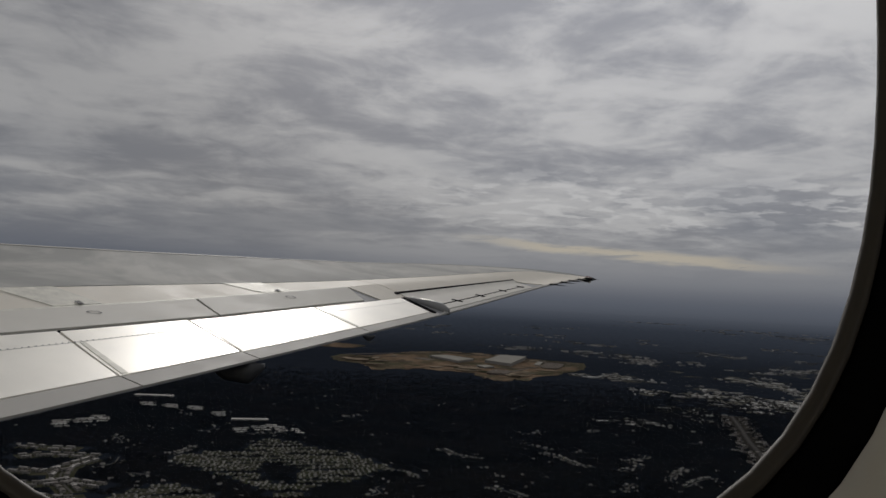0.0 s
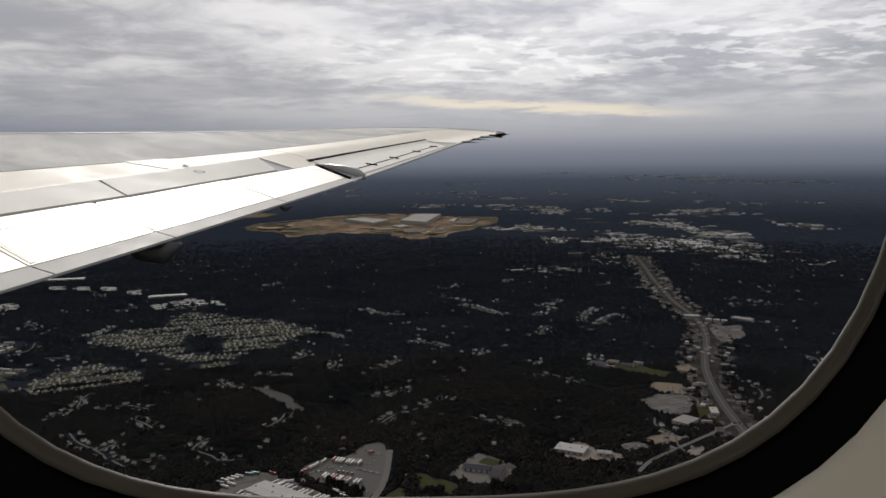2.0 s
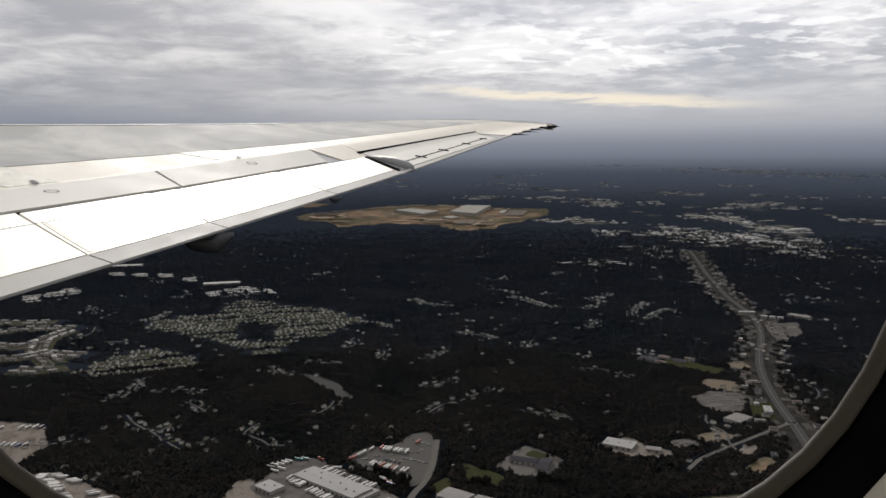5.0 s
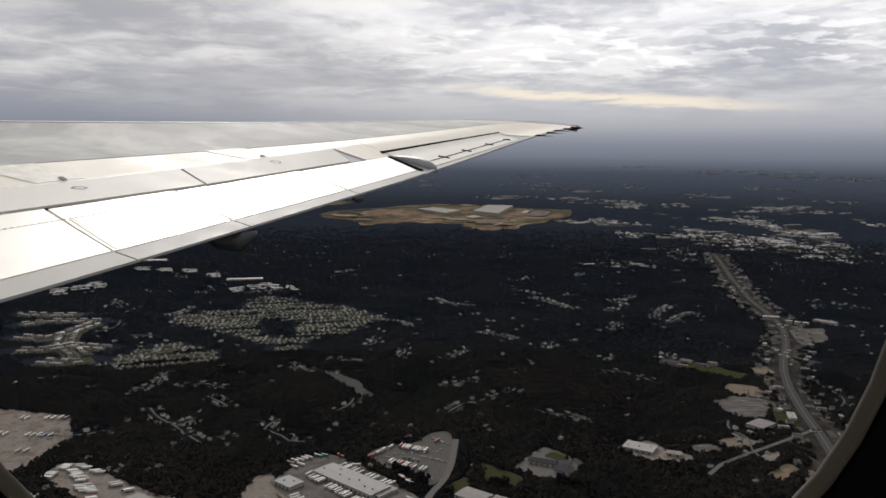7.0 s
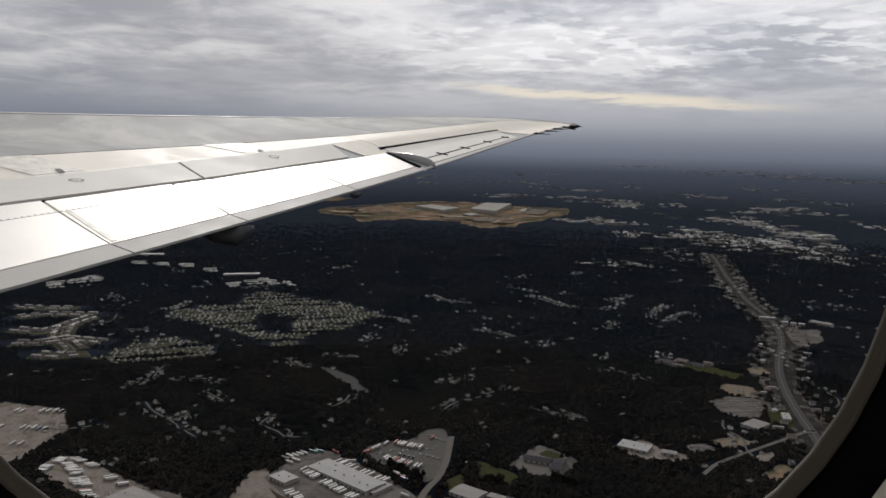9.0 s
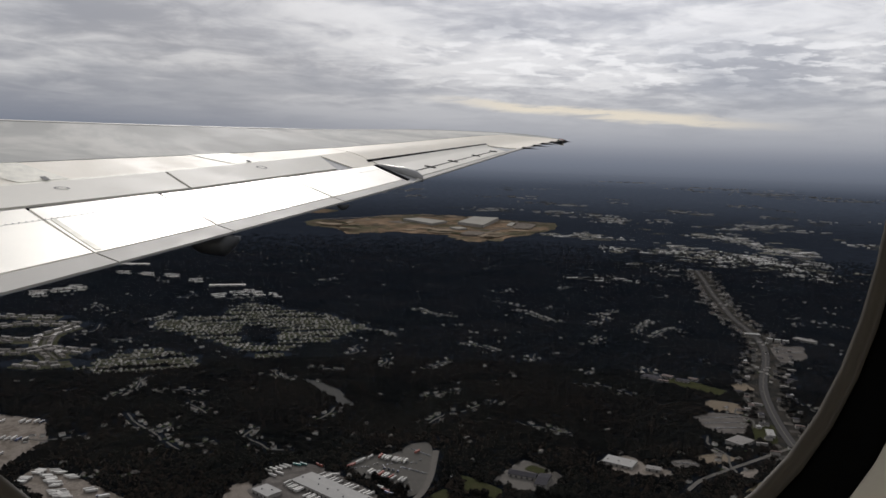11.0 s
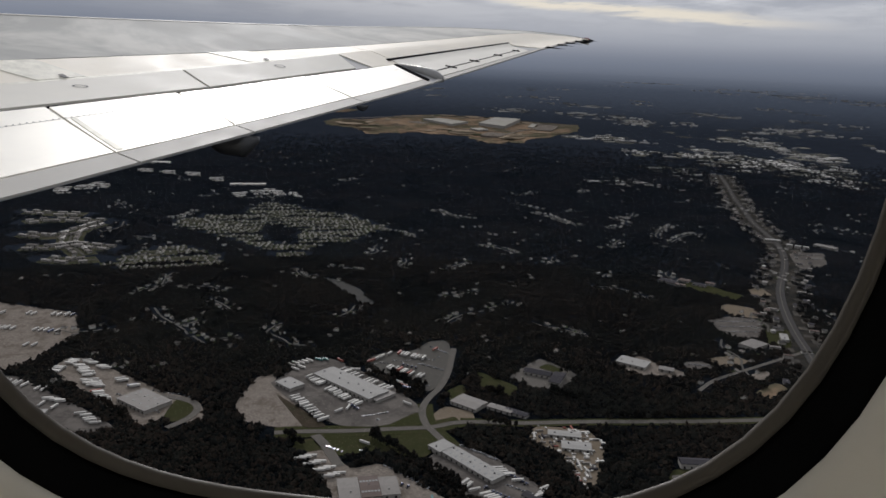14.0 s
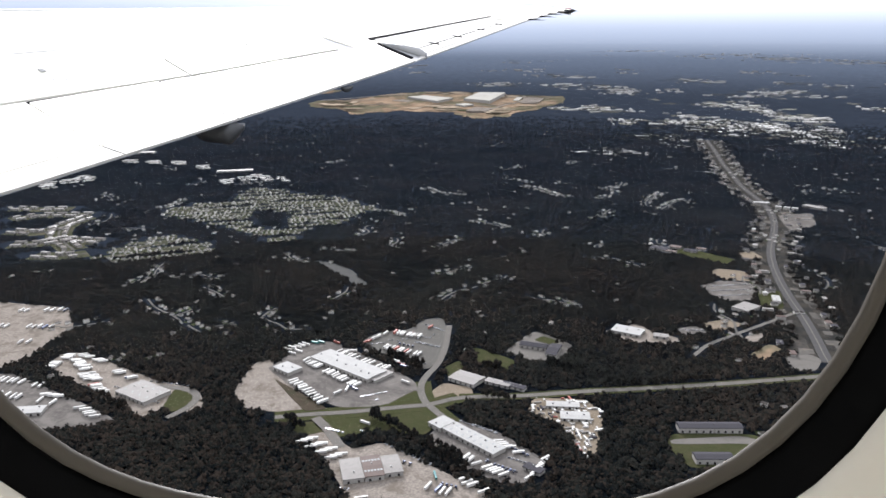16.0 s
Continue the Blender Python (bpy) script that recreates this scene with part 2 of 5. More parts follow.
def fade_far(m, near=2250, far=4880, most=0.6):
    """Imitates haze by mixing a far thing towards clear, over the sky's air colours."""
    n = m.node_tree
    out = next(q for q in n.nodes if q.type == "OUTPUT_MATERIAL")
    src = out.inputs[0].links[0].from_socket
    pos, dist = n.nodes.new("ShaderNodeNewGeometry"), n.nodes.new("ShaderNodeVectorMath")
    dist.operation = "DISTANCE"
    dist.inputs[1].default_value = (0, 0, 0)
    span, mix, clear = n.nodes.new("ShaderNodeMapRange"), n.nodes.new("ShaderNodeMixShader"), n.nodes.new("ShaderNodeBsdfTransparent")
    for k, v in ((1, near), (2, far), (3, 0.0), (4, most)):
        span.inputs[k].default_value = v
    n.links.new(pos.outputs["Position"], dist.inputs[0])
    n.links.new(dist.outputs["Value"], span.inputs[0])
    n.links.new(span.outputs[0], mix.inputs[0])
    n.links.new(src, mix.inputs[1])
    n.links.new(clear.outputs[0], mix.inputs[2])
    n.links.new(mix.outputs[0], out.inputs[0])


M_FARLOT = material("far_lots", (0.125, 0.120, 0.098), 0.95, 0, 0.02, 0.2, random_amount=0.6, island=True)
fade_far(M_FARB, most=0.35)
M_SITE = material("graded_clay", (0.150, 0.120, 0.088), 0.95, 0, 0.02, 0.3, 0.009, 0.7, (0.07, 0.066, 0.05), random_amount=0.75, island=True)
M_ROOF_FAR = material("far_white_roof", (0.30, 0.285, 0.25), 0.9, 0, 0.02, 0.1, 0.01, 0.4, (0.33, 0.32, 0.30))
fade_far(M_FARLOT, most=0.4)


def crown_material(name, dark, green, brown, patch):
    """Leaves: each crown takes its own mixture of dark green, olive and brown, in drifts across the wood."""
    m = bpy.data.materials.new(name)
    m.use_nodes = True
    n = Nodes(m.node_tree)
    at = n.add("ShaderNodeNewGeometry")
    cell = n.add("ShaderNodeTexVoronoi", {"Vector": at.outputs["Position"], "Scale": 0.085})          # a tone for each tree
    own = n.add("ShaderNodeSeparateColor", {0: cell.outputs["Color"]}).outputs[0]
    r = n.math("ADD", n.math("MULTIPLY", own, 0.7), n.math("MULTIPLY", at.outputs["Random Per Island"], 0.3))
    drift = n.noise(at.outputs["Position"], patch, 6, 0.62, 0.4)
    fine = n.noise(at.outputs["Position"], 0.35, 3, 0.6)
    col = n.mix(n.smooth(n.math("ADD", n.math("MULTIPLY", r, 0.38), drift), 0.46, 0.90), rgb(*dark), rgb(*green))
    col = n.mix(n.smooth(n.math("ADD", n.math("MULTIPLY", n.math("FRACT", n.math("MULTIPLY", r, 7.31)), 0.5), n.noise(at.outputs["Position"], patch * 0.7, 5, 0.6)), 0.72, 1.0), col, rgb(*brown))
    k = n.span(fine, 0.3, 0.7, 0.72, 1.28)
    col = n.mix(1.0, col, n.add("ShaderNodeCombineXYZ", {0: k, 1: k, 2: k}).outputs[0], "MULTIPLY")
    # haze painted into the leaf colour: crowns turn bluer with distance
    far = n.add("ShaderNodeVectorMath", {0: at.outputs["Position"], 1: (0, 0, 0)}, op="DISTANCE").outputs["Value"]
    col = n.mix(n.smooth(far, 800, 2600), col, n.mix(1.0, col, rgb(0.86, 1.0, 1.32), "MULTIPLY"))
    b = n.add("ShaderNodeBsdfPrincipled", {"Base Color": col, "Roughness": 1.0, "Specular IOR Level": 0.0})
    leaf = n.add("ShaderNodeBsdfTranslucent", {0: col})
    b = n.add("ShaderNodeMixShader", {0: 0.35, 1: b.outputs[0], 2: leaf.outputs[0]})
    n.add("ShaderNodeOutputMaterial", {0: b.outputs[0]})
    return m


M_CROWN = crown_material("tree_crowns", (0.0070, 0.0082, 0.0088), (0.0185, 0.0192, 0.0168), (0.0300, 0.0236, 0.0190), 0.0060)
# slightly bluer leaves than the near crowns: haze put into the colour
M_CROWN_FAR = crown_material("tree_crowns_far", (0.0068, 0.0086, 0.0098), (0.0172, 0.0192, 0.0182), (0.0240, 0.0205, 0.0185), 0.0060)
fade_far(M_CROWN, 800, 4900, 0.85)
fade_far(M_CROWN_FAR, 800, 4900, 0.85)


def ground_material():
    m = bpy.data.materials.new("wooded_ground")
    m.use_nodes = True
    n = Nodes(m.node_tree)
    at = n.add("ShaderNodeNewGeometry").outputs["Position"]
    # the place on flat land that lies on the same line from the eye, as the far land is drawn in
    ray = n.add("ShaderNodeVectorMath", {0: at, 1: (0, 0, EYE)}, op="SUBTRACT").outputs["Vector"]
    ray = n.add("ShaderNodeVectorMath", {0: ray}, op="NORMALIZE").outputs["Vector"]
    sep = n.add("ShaderNodeSeparateXYZ", {0: ray})
    drop = n.math("MAXIMUM", n.math("MULTIPLY", sep.outputs[2], -1.0), 0.004)
    k = n.math("DIVIDE", EYE, drop)
    flat = n.add("ShaderNodeCombineXYZ", {0: n.math("MULTIPLY", sep.outputs[0], k), 1: n.math("MULTIPLY", sep.outputs[1], k), 2: 0.0}).outputs[0]
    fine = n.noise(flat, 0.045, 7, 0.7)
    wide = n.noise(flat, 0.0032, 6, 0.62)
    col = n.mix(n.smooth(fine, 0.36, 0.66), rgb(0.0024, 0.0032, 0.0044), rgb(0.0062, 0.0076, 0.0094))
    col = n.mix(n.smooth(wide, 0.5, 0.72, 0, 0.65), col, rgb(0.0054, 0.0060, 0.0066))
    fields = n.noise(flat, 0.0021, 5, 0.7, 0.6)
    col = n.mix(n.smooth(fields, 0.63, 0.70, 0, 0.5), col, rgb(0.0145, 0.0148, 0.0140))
    bump = n.add("ShaderNodeBump", {"Strength": 0.8, "Distance": 4.0, "Height": fine})
    b = n.add("ShaderNodeBsdfPrincipled", {"Base Color": col, "Roughness": 1.0, "Specular IOR Level": 0.0, "Normal": bump.outputs[0]})
    # imitated haze: the far rim mixes towards clear, over the sky's air colours
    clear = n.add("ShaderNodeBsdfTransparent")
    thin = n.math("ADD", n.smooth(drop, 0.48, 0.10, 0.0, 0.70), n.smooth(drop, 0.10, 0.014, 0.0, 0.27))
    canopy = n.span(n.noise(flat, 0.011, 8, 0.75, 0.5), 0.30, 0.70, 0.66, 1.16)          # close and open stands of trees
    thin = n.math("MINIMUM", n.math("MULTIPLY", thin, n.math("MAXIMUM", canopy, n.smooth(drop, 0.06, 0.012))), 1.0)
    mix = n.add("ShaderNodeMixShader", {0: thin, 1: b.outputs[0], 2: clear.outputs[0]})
    n.add("ShaderNodeOutputMaterial", {0: mix.outputs[0]})
    return m


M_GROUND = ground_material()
M_PANE = bpy.data.materials.new("window_glass")
M_PANE.use_nodes = True
_n = Nodes(M_PANE.node_tree)
_n.add("ShaderNodeOutputMaterial", {0: _n.add("ShaderNodeMixShader", {
    0: 0.006, 1: _n.add("ShaderNodeBsdfTransparent", {0: rgb(0.98, 0.985, 0.98)}).outputs[0],
    2: _n.add("ShaderNodeBsdfGlossy", {1: 0.02}).outputs[0]}).outputs[0]})


# ---------------------------------------------------------------- mesh helpers
def mesh(name, verts, faces, mat, smooth=False):
    me = bpy.data.meshes.new(name)
    me.from_pydata([tuple(v) for v in verts], [], [tuple(f) for f in faces])
    me.materials.append(mat)
    if smooth:
        me.polygons.foreach_set("use_smooth", [True] * len(me.polygons))
    me.update()
    return me


def thing(name, verts, faces, mat, label, category, group="", kind="", smooth=False):
    return tagged(new(name, mesh(name, verts, faces, mat, smooth)), label, category, group, kind)


def part(name, verts, faces, mat, parent, label="", smooth=False):
    ob = new(name, mesh(name, verts, faces, mat, smooth))
    ob.parent = parent
    return tagged(ob, label)


def box(x0, x1, y0, y1, z0, z1):
    v = [(x, y, z) for z in (z0, z1) for y in (y0, y1) for x in (x0, x1)]
    return v, [(0, 2, 3, 1), (4, 5, 7, 6), (0, 1, 5, 4), (2, 6, 7, 3), (0, 4, 6, 2), (1, 3, 7, 5)]


def joined(*solids):
    verts, faces = [], []
    for v, f in solids:
        k = len(verts)
        verts += list(v)
        faces += [tuple(i + k for i in q) for q in f]
    return verts, faces


def lay(x, y, h=0.0):
    """A place on the land: flat to 2.8 km of the plan; the farther land is drawn in towards 3.9 km along its line of sight."""
    r = math.hypot(x, y)
    k = 1.0 if r <= 2800 else (2800 + 1100 * (1 - math.exp(-(r - 2800) / 1100))) / r
    return (x * k, y * k, EYE / SPREAD * (1 - k) + h * k)


def slab(points, low, high):
    """A flat plate on the land from an outline, with a rounded run of its corners."""
    pts = []
    n = len(points)
    for i in range(n):
        a, b, c = (Vector(points[(i + j) % n]) for j in (-1, 0, 1))
        for t in (0.0, 0.5, 1.0):
            p = b.lerp(a, 0.22).lerp(b, t).lerp(b.lerp(b.lerp(c, 0.22), t), t)
            pts.append(p)
    top = [lay(p.x, p.y, high) for p in pts]
    bottom = [lay(p.x, p.y, low) for p in pts]
    m = len(pts)
    faces = [tuple(range(m))] + [(i, i + m, (i + 1) % m + m, (i + 1) % m) for i in range(m)]
    return top + bottom, faces


def inside(x, y, poly):
    hit = np.zeros(x.shape, bool)
    n = len(poly)
    for i in range(n):
        (x0, y0), (x1, y1) = poly[i], poly[i - 1]
        cross = ((y0 > y) != (y1 > y)) & (x < (x1 - x0) * (y - y0) / ((y1 - y0) or 1e-9) + x0)
        hit ^= cross
    return hit


CLEAR = []       # outlines without trees
CLEAR_LINES = []  # (points, half width)


def strip(points, width, high):
    """A road as a ribbon along smoothed points."""
    p = [Vector(q) for q in points]
    for _ in range(2):
        q = [p[0]]
        for a, b in zip(p, p[1:]):
            q += [a.lerp(b, 0.25), a.lerp(b, 0.75)]
        p = q + [p[-1]]
    verts, faces = [], []
    for i, a in enumerate(p):
        d = (p[min(i + 1, len(p) - 1)] - p[max(i - 1, 0)]).normalized()
        side = Vector((-d.y, d.x)) * width / 2
        for s, h in ((-1, high - 0.25), (-1, high), (1, high), (1, high - 0.25)):
            verts.append(lay(a.x + side.x * s, a.y + side.y * s, h))
        if i:
            k = 4 * i
            faces += [(k - 4 + j, k - 3 + j, k + 1 + j, k + j) for j in range(3)]
    CLEAR_LINES.append(([tuple(a) for a in p], width / 2))
    return verts, faces


# ---------------------------------------------------------------- land
rings = [0] + [60 * 1.085 ** i for i in range(84)]
spokes = 120
gv = [lay(0.001, 0.001)]
for r in rings[1:]:
    for k in range(spokes):
        a = 2 * math.pi * k / spokes
        gv.append(lay(r * math.sin(a), r * math.cos(a)))
gf = [(0, 1 + (k + 1) % spokes, 1 + k) for k in range(spokes)]
for i in range(len(rings) - 2):
    for k in range(spokes):
        a, b = 1 + i * spokes + k, 1 + i * spokes + (k + 1) % spokes
        gf.append((a, b, b + spokes, a + spokes))
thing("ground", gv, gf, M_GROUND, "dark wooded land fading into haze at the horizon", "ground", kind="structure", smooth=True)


def lot(name, points, mat, label, category, high=0.3, clear=True):
    if clear:
        CLEAR.append(points)
    return thing(name, *slab(points, -0.3, high), mat, label, category, kind="structure")


TERMINAL = [(-183, 747), (-171, 798), (-137, 809), (-74, 752), (-35, 702), (-32, 682), (-43, 662), (-71, 648), (-105, 646), (-153, 685), (-191, 733)]
lot("pavement_terminal", TERMINAL, M_ASPHALT, "grey asphalt yard of the freight terminal", "pavement", 0.4)
lot("pavement_rubble", [(-193, 644), (-212, 681), (-207, 748), (-189, 762), (-185, 730), (-153, 685), (-113, 643), (-143, 634)], M_GRAVEL, "pale scraped ground beside the freight terminal", "bare ground")
lot("pavement_truck_park", [(-105, 808), (-81, 837), (-49, 844), (-33, 878), (-9, 887), (-3, 822), (-11, 757), (-26, 729), (-57, 766), (-76, 774)], M_STREET, "dark asphalt truck park among trees", "pavement")
lot("pavement_trailer_yard", [(-423, 732), (-423, 769), (-403, 773), (-357, 745), (-293, 702), (-247, 684), (-226, 645), (-242, 634), (-253, 657), (-274, 635), (-280, 622), (-300, 647), (-332, 659), (-362, 690)], M_GRAVEL, "pale concrete yard full of white trailers", "pavement")
lot("pavement_far_yard", [(-842, 1020), (-587, 938), (-484, 917), (-446, 848), (-451, 764), (-466, 727), (-574, 668)], M_GRAVEL, "large pale concrete yard with parked trailers", "pavement")
lot("pavement_low_yard", [(-472, 713), (-449, 719), (-385, 678), (-338, 648), (-299, 619), (-316, 609), (-357, 600), (-414, 611), (-522, 619), (-573, 689)], M_ASPHALT, "grey yard with scattered trailers", "pavement", 0.45)
lot("pavement_gravel_yard", [(-126, 596), (-107, 605), (-83, 571), (-56, 584), (-12, 543), (27, 511), (22, 492), (-7, 479), (-49, 489), (-75, 497), (-93, 536)], M_GRAVEL, "pale gravel yard round the brown-roofed shed", "pavement")
lot("pavement_dock_yard", [(-25, 584), (-8, 617), (7, 624), (42, 602), (78, 555), (58, 522), (36, 522), (11, 543)], M_ASPHALT, "grey asphalt yard round the long white depot", "pavement")
lot("pavement_salvage", [(78, 668), (127, 666), (140, 637), (121, 567), (108, 559), (98, 617), (70, 639)], M_DIRT, "brown salvage yard crowded with white boxes", "bare ground")
lot("pavement_clay_lot", [(-8, 701), (20, 690), (22, 675), (-8, 658), (-24, 670)], M_DIRT, "pale tan clay lot beside the road", "bare ground")
lot("pavement_court", [(56, 778), (98, 845), (139, 797), (112, 754), (88, 754)], M_ROAD, "worn paved court round the dark-roofed complex", "pavement")
GRASSES = [[(-105, 643), (-66, 644), (-33, 686), (-25, 658), (-65, 639)], [(-70, 629), (-29, 639), (-5, 632), (-22, 594), (-48, 607)],
           [(-125, 619), (-98, 626), (-64, 620), (-81, 595), (-103, 590)], [(23, 795), (70, 755), (56, 726), (28, 749)],
           [(-8, 735), (0, 707), (20, 700), (10, 757)], [(-270, 686), (-243, 671), (-241, 646), (-256, 635), (-268, 646)],
           [(377, 1216), (443, 1144), (415, 1115), (349, 1182)]]
GRASSES.append([(-138, 616), (-114, 621), (-106, 603), (-122, 595), (-136, 597)])
GRASSES.append([(-128, 634), (-20, 652), (-5, 632), (-22, 594), (-60, 604), (-103, 588)])
for i, gpts in enumerate(GRASSES):
    lot("ground_grass_%d" % (i + 1), gpts, M_GRASS, "patch of cut green grass beside the road", "grass", 0.55 if i < 8 else 0.22)
lot("ground_brown_bank", [(-178, 708), (-163, 694), (-138, 669), (-113, 643), (-134, 638), (-151, 664)], M_BANK, "rough brown bank between gravel and asphalt", "bare ground", 0.5)
lot("ground_flats_lawn", [(190, 601), (262, 600), (268, 588), (246, 568), (228, 545), (190, 545), (182, 580)], M_GRASS, "mown lawn round the rows of flats", "grass", 0.3)
lot("pavement_flats_drive", [(187, 590), (250, 597), (268, 586), (265, 578), (247, 584), (186, 582)], M_ROAD, "pale drive before the rows of flats", "pavement", 0.5)
lot("pavement_corner", [(361, 770), (390, 774), (395, 760), (376, 732), (348, 730)], M_ROAD, "pale paved corner lot beside the road", "pavement", 0.4)
POND = [(-215, 1135), (-197, 1131), (-173, 1115), (-145, 1082), (-130, 1046), (-110, 1009), (-133, 1007), (-148, 1044), (-164, 1059), (-186, 1090)]
lot("water_pond", POND, M_WATER, "small pale pond between dark trees", "water", 0.25)
SITE_PLAN = [(-750, 4292), (-576, 4322), (-342, 4882), (14, 5035), (230, 4892), (415, 4707), (660, 4625), (590, 4166), (393, 3748), (228, 3399), (96, 3307), (-11, 3622),
             (-256, 3674), (-442, 3487), (-541, 3788), (-720, 3890)]
SITE = []
for (x0, y0), (x1, y1) in zip(SITE_PLAN, SITE_PLAN[1:] + SITE_PLAN[:1]):
    for i in range(6):
        SITE.append((x0 + (x1 - x0) * i / 6 + random.uniform(-22, 22), y0 + (y1 - y0) * i / 6 + random.uniform(-35, 35)))
lot("ground_clay_site", SITE, M_CLAY_FAR, "wide orange clay clearing round two new white halls", "bare ground", 1.0)
lot("ground_clay_patch", [(-1250, 4950), (-1000, 5300), (-700, 5150), (-780, 4800)], M_CLAY_FAR, "scraped orange patch beside the clay site", "bare ground", 1.8)
for name, mat, count, label in (("site_patches", M_SITE, 150, "graded tracks and spoil heaps on the clay site"), ("site_grass", M_OLIVE, 80, "rough olive grass on the clay site")):
    sv = []
    while len(sv) < count:
        x, y = random.uniform(-800, 800), random.uniform(3350, 5050)
        if all(inside(np.array([x + e]), np.array([y + f]), SITE)[0] for e, f in ((60, 0), (-60, 0), (0, 90), (0, -90))):
            a, b, n = random.uniform(15, 80), random.uniform(20, 110), 12
            sv.append(([lay(x + a * random.uniform(.75, 1.05) * math.cos(6.283 * i / n), y + b * random.uniform(.75, 1.05) * math.sin(6.283 * i / n), 2 + len(sv) * .05 + (mat is M_OLIVE) * .02) for i in range(n)], [tuple(range(n))]))
    thing(name, *joined(*sv), mat, label, "bare ground", kind="stuff")
for pts, wide in (([(-700, 4200), (-340, 4640), (20, 4760), (330, 4560), (600, 4400)], 46), ([(-500, 3900), (-250, 3980), (-40, 3900), (120, 3820), (330, 4000)], 34), ([(150, 3560), (260, 3900), (400, 4200), (420, 4560)], 30),
                  ([(-560, 4150), (-300, 4300), (-140, 4420), (60, 4500)], 40)):
    thing("road_site_track", *strip(pts, wide * .5, 9.0), M_GRAVEL, "pale haul track across the clay site", "road", kind="structure")
MALL = [(343, 1016), (381, 1039), (421, 1027), (413, 993), (390, 942), (359, 952), (347, 964)]
lot("pavement_mall", MALL, M_ASPHALT, "grey shopping car park beside the highway", "pavement", 0.42)
lot("pavement_mall_clay", [(377, 1076), (397, 1099), (433, 1082), (423, 1033), (382, 1044)], M_DIRT, "scraped tan lot behind the shopping car park", "bare ground", 0.36)
lot("ground_mall_grass", [(415, 993), (447, 994), (420, 916), (394, 934)], M_GRASS, "mown grass between car park and highway", "grass", 0.34)
lot("pavement_west_lot", [(177, 841), (224, 868), (235, 839), (262, 821), (246, 802), (205, 805)], M_GRAVEL, "pale yard round low sheds near the highway", "pavement", 0.33)
lot("pavement_car_lot", [(264, 850), (292, 860), (303, 838), (268, 823)], M_ASPHALT, "grey car lot near the highway", "pavement", 0.38)
lot("pavement_tan_lot", [(297, 868), (334, 883), (353, 864), (311, 842)], M_DIRT, "bare tan lot near the highway", "bare ground", 0.31)
lot("pavement_small_lot", [(335, 824), (362, 840), (356, 816), (333, 802)], M_GRAVEL, "small pale lot beside the side road", "pavement", 0.37)
lot("ground_clay_bank", [(321, 772), (356, 805), (370, 791), (332, 756)], M_CLAY_FAR, "orange clay bank beside trees", "bare ground", 0.35)
lot("pavement_tank_park", [(632, 1459), (709, 1477), (663, 1359), (600, 1331)], M_ASPHALT, "wide grey car park beside the highway", "pavement", 0.39)
lot("pavement_clay_corner", [(451, 1180), (482, 1197), (488, 1155), (452, 1145)], M_DIRT, "bare clay corner beside the highway", "bare ground", 0.32)

ROADS = [("road_main", [(-159, 626), (-132, 632), (-91, 637), (-40, 649), (-19, 652), (8, 669), (62, 670), (129, 682), (185, 688), (272, 700), (381, 720), (519, 742)], 7),
         ("road_side", [(-2, 858), (-8, 757), (-31, 702), (-27, 662), (-13, 638), (0, 616)], 7),
         ("road_drive", [(-122, 626), (-112, 612), (-104, 598), (-92, 574)], 9),
         ("road_loop", [(-288, 689), (-258, 684), (-241, 669), (-242, 646), (-256, 624)], 7)]
for i, pts in enumerate(([(-159, 626), (-132, 632), (-91, 637), (-40, 649), (-19, 652), (8, 669)], [(8, 669), (62, 670), (129, 682), (185, 688), (272, 700), (381, 720), (519, 742)], [(-31, 702), (-27, 662), (-13, 638), (0, 616)])):
    thing("ground_verge_%d" % (i + 1), *strip(pts, (22, 14, 22)[i], 0.34 + .015 * i), M_GRASS, "mown grass verge along the road", "grass", kind="structure")
lot("ground_court_grass", [(94, 812), (112, 800), (124, 808), (106, 826)], M_GRASS, "green lawn inside the dark-roofed complex", "grass", 0.6)
for i, (name, pts, wide) in enumerate(ROADS):
    thing(name, *strip(pts, wide, 0.6 + 0.02 * i), M_ROAD, "pale worn asphalt road between trees and yards", "road", kind="structure")
HIGHWAY = [(398, 752), (403, 775), (413, 810), (432, 888), (449, 981), (479, 1097), (515, 1202), (586, 1354), (632, 1487), (653, 1611), (669, 1757), (710, 1933), (739, 2088), (800, 2330), (860, 2600)]
thing("ground_shop_strip", *strip(HIGHWAY, 78, 0.06), M_STRIPLAND, "worn brown and grey land between shops along the highway", "bare ground", kind="structure")
thing("road_highway", *strip(HIGHWAY, 13, 0.7), M_HWY, "wide grey highway running through a strip of shops", "road", kind="structure")
thing("road_highway_median", *strip(HIGHWAY, 1.4, 0.78), M_ROAD, "pale median line along the highway", "road", kind="structure")
thing("road_junction", *strip([(440, 914), (376, 867), (317, 824), (285, 800), (262, 770)], 5, 0.62), M_ROAD, "pale side road branching off the highway", "road", kind="structure")
CLEAR_LINES.append((HIGHWAY, 14))
pv = []
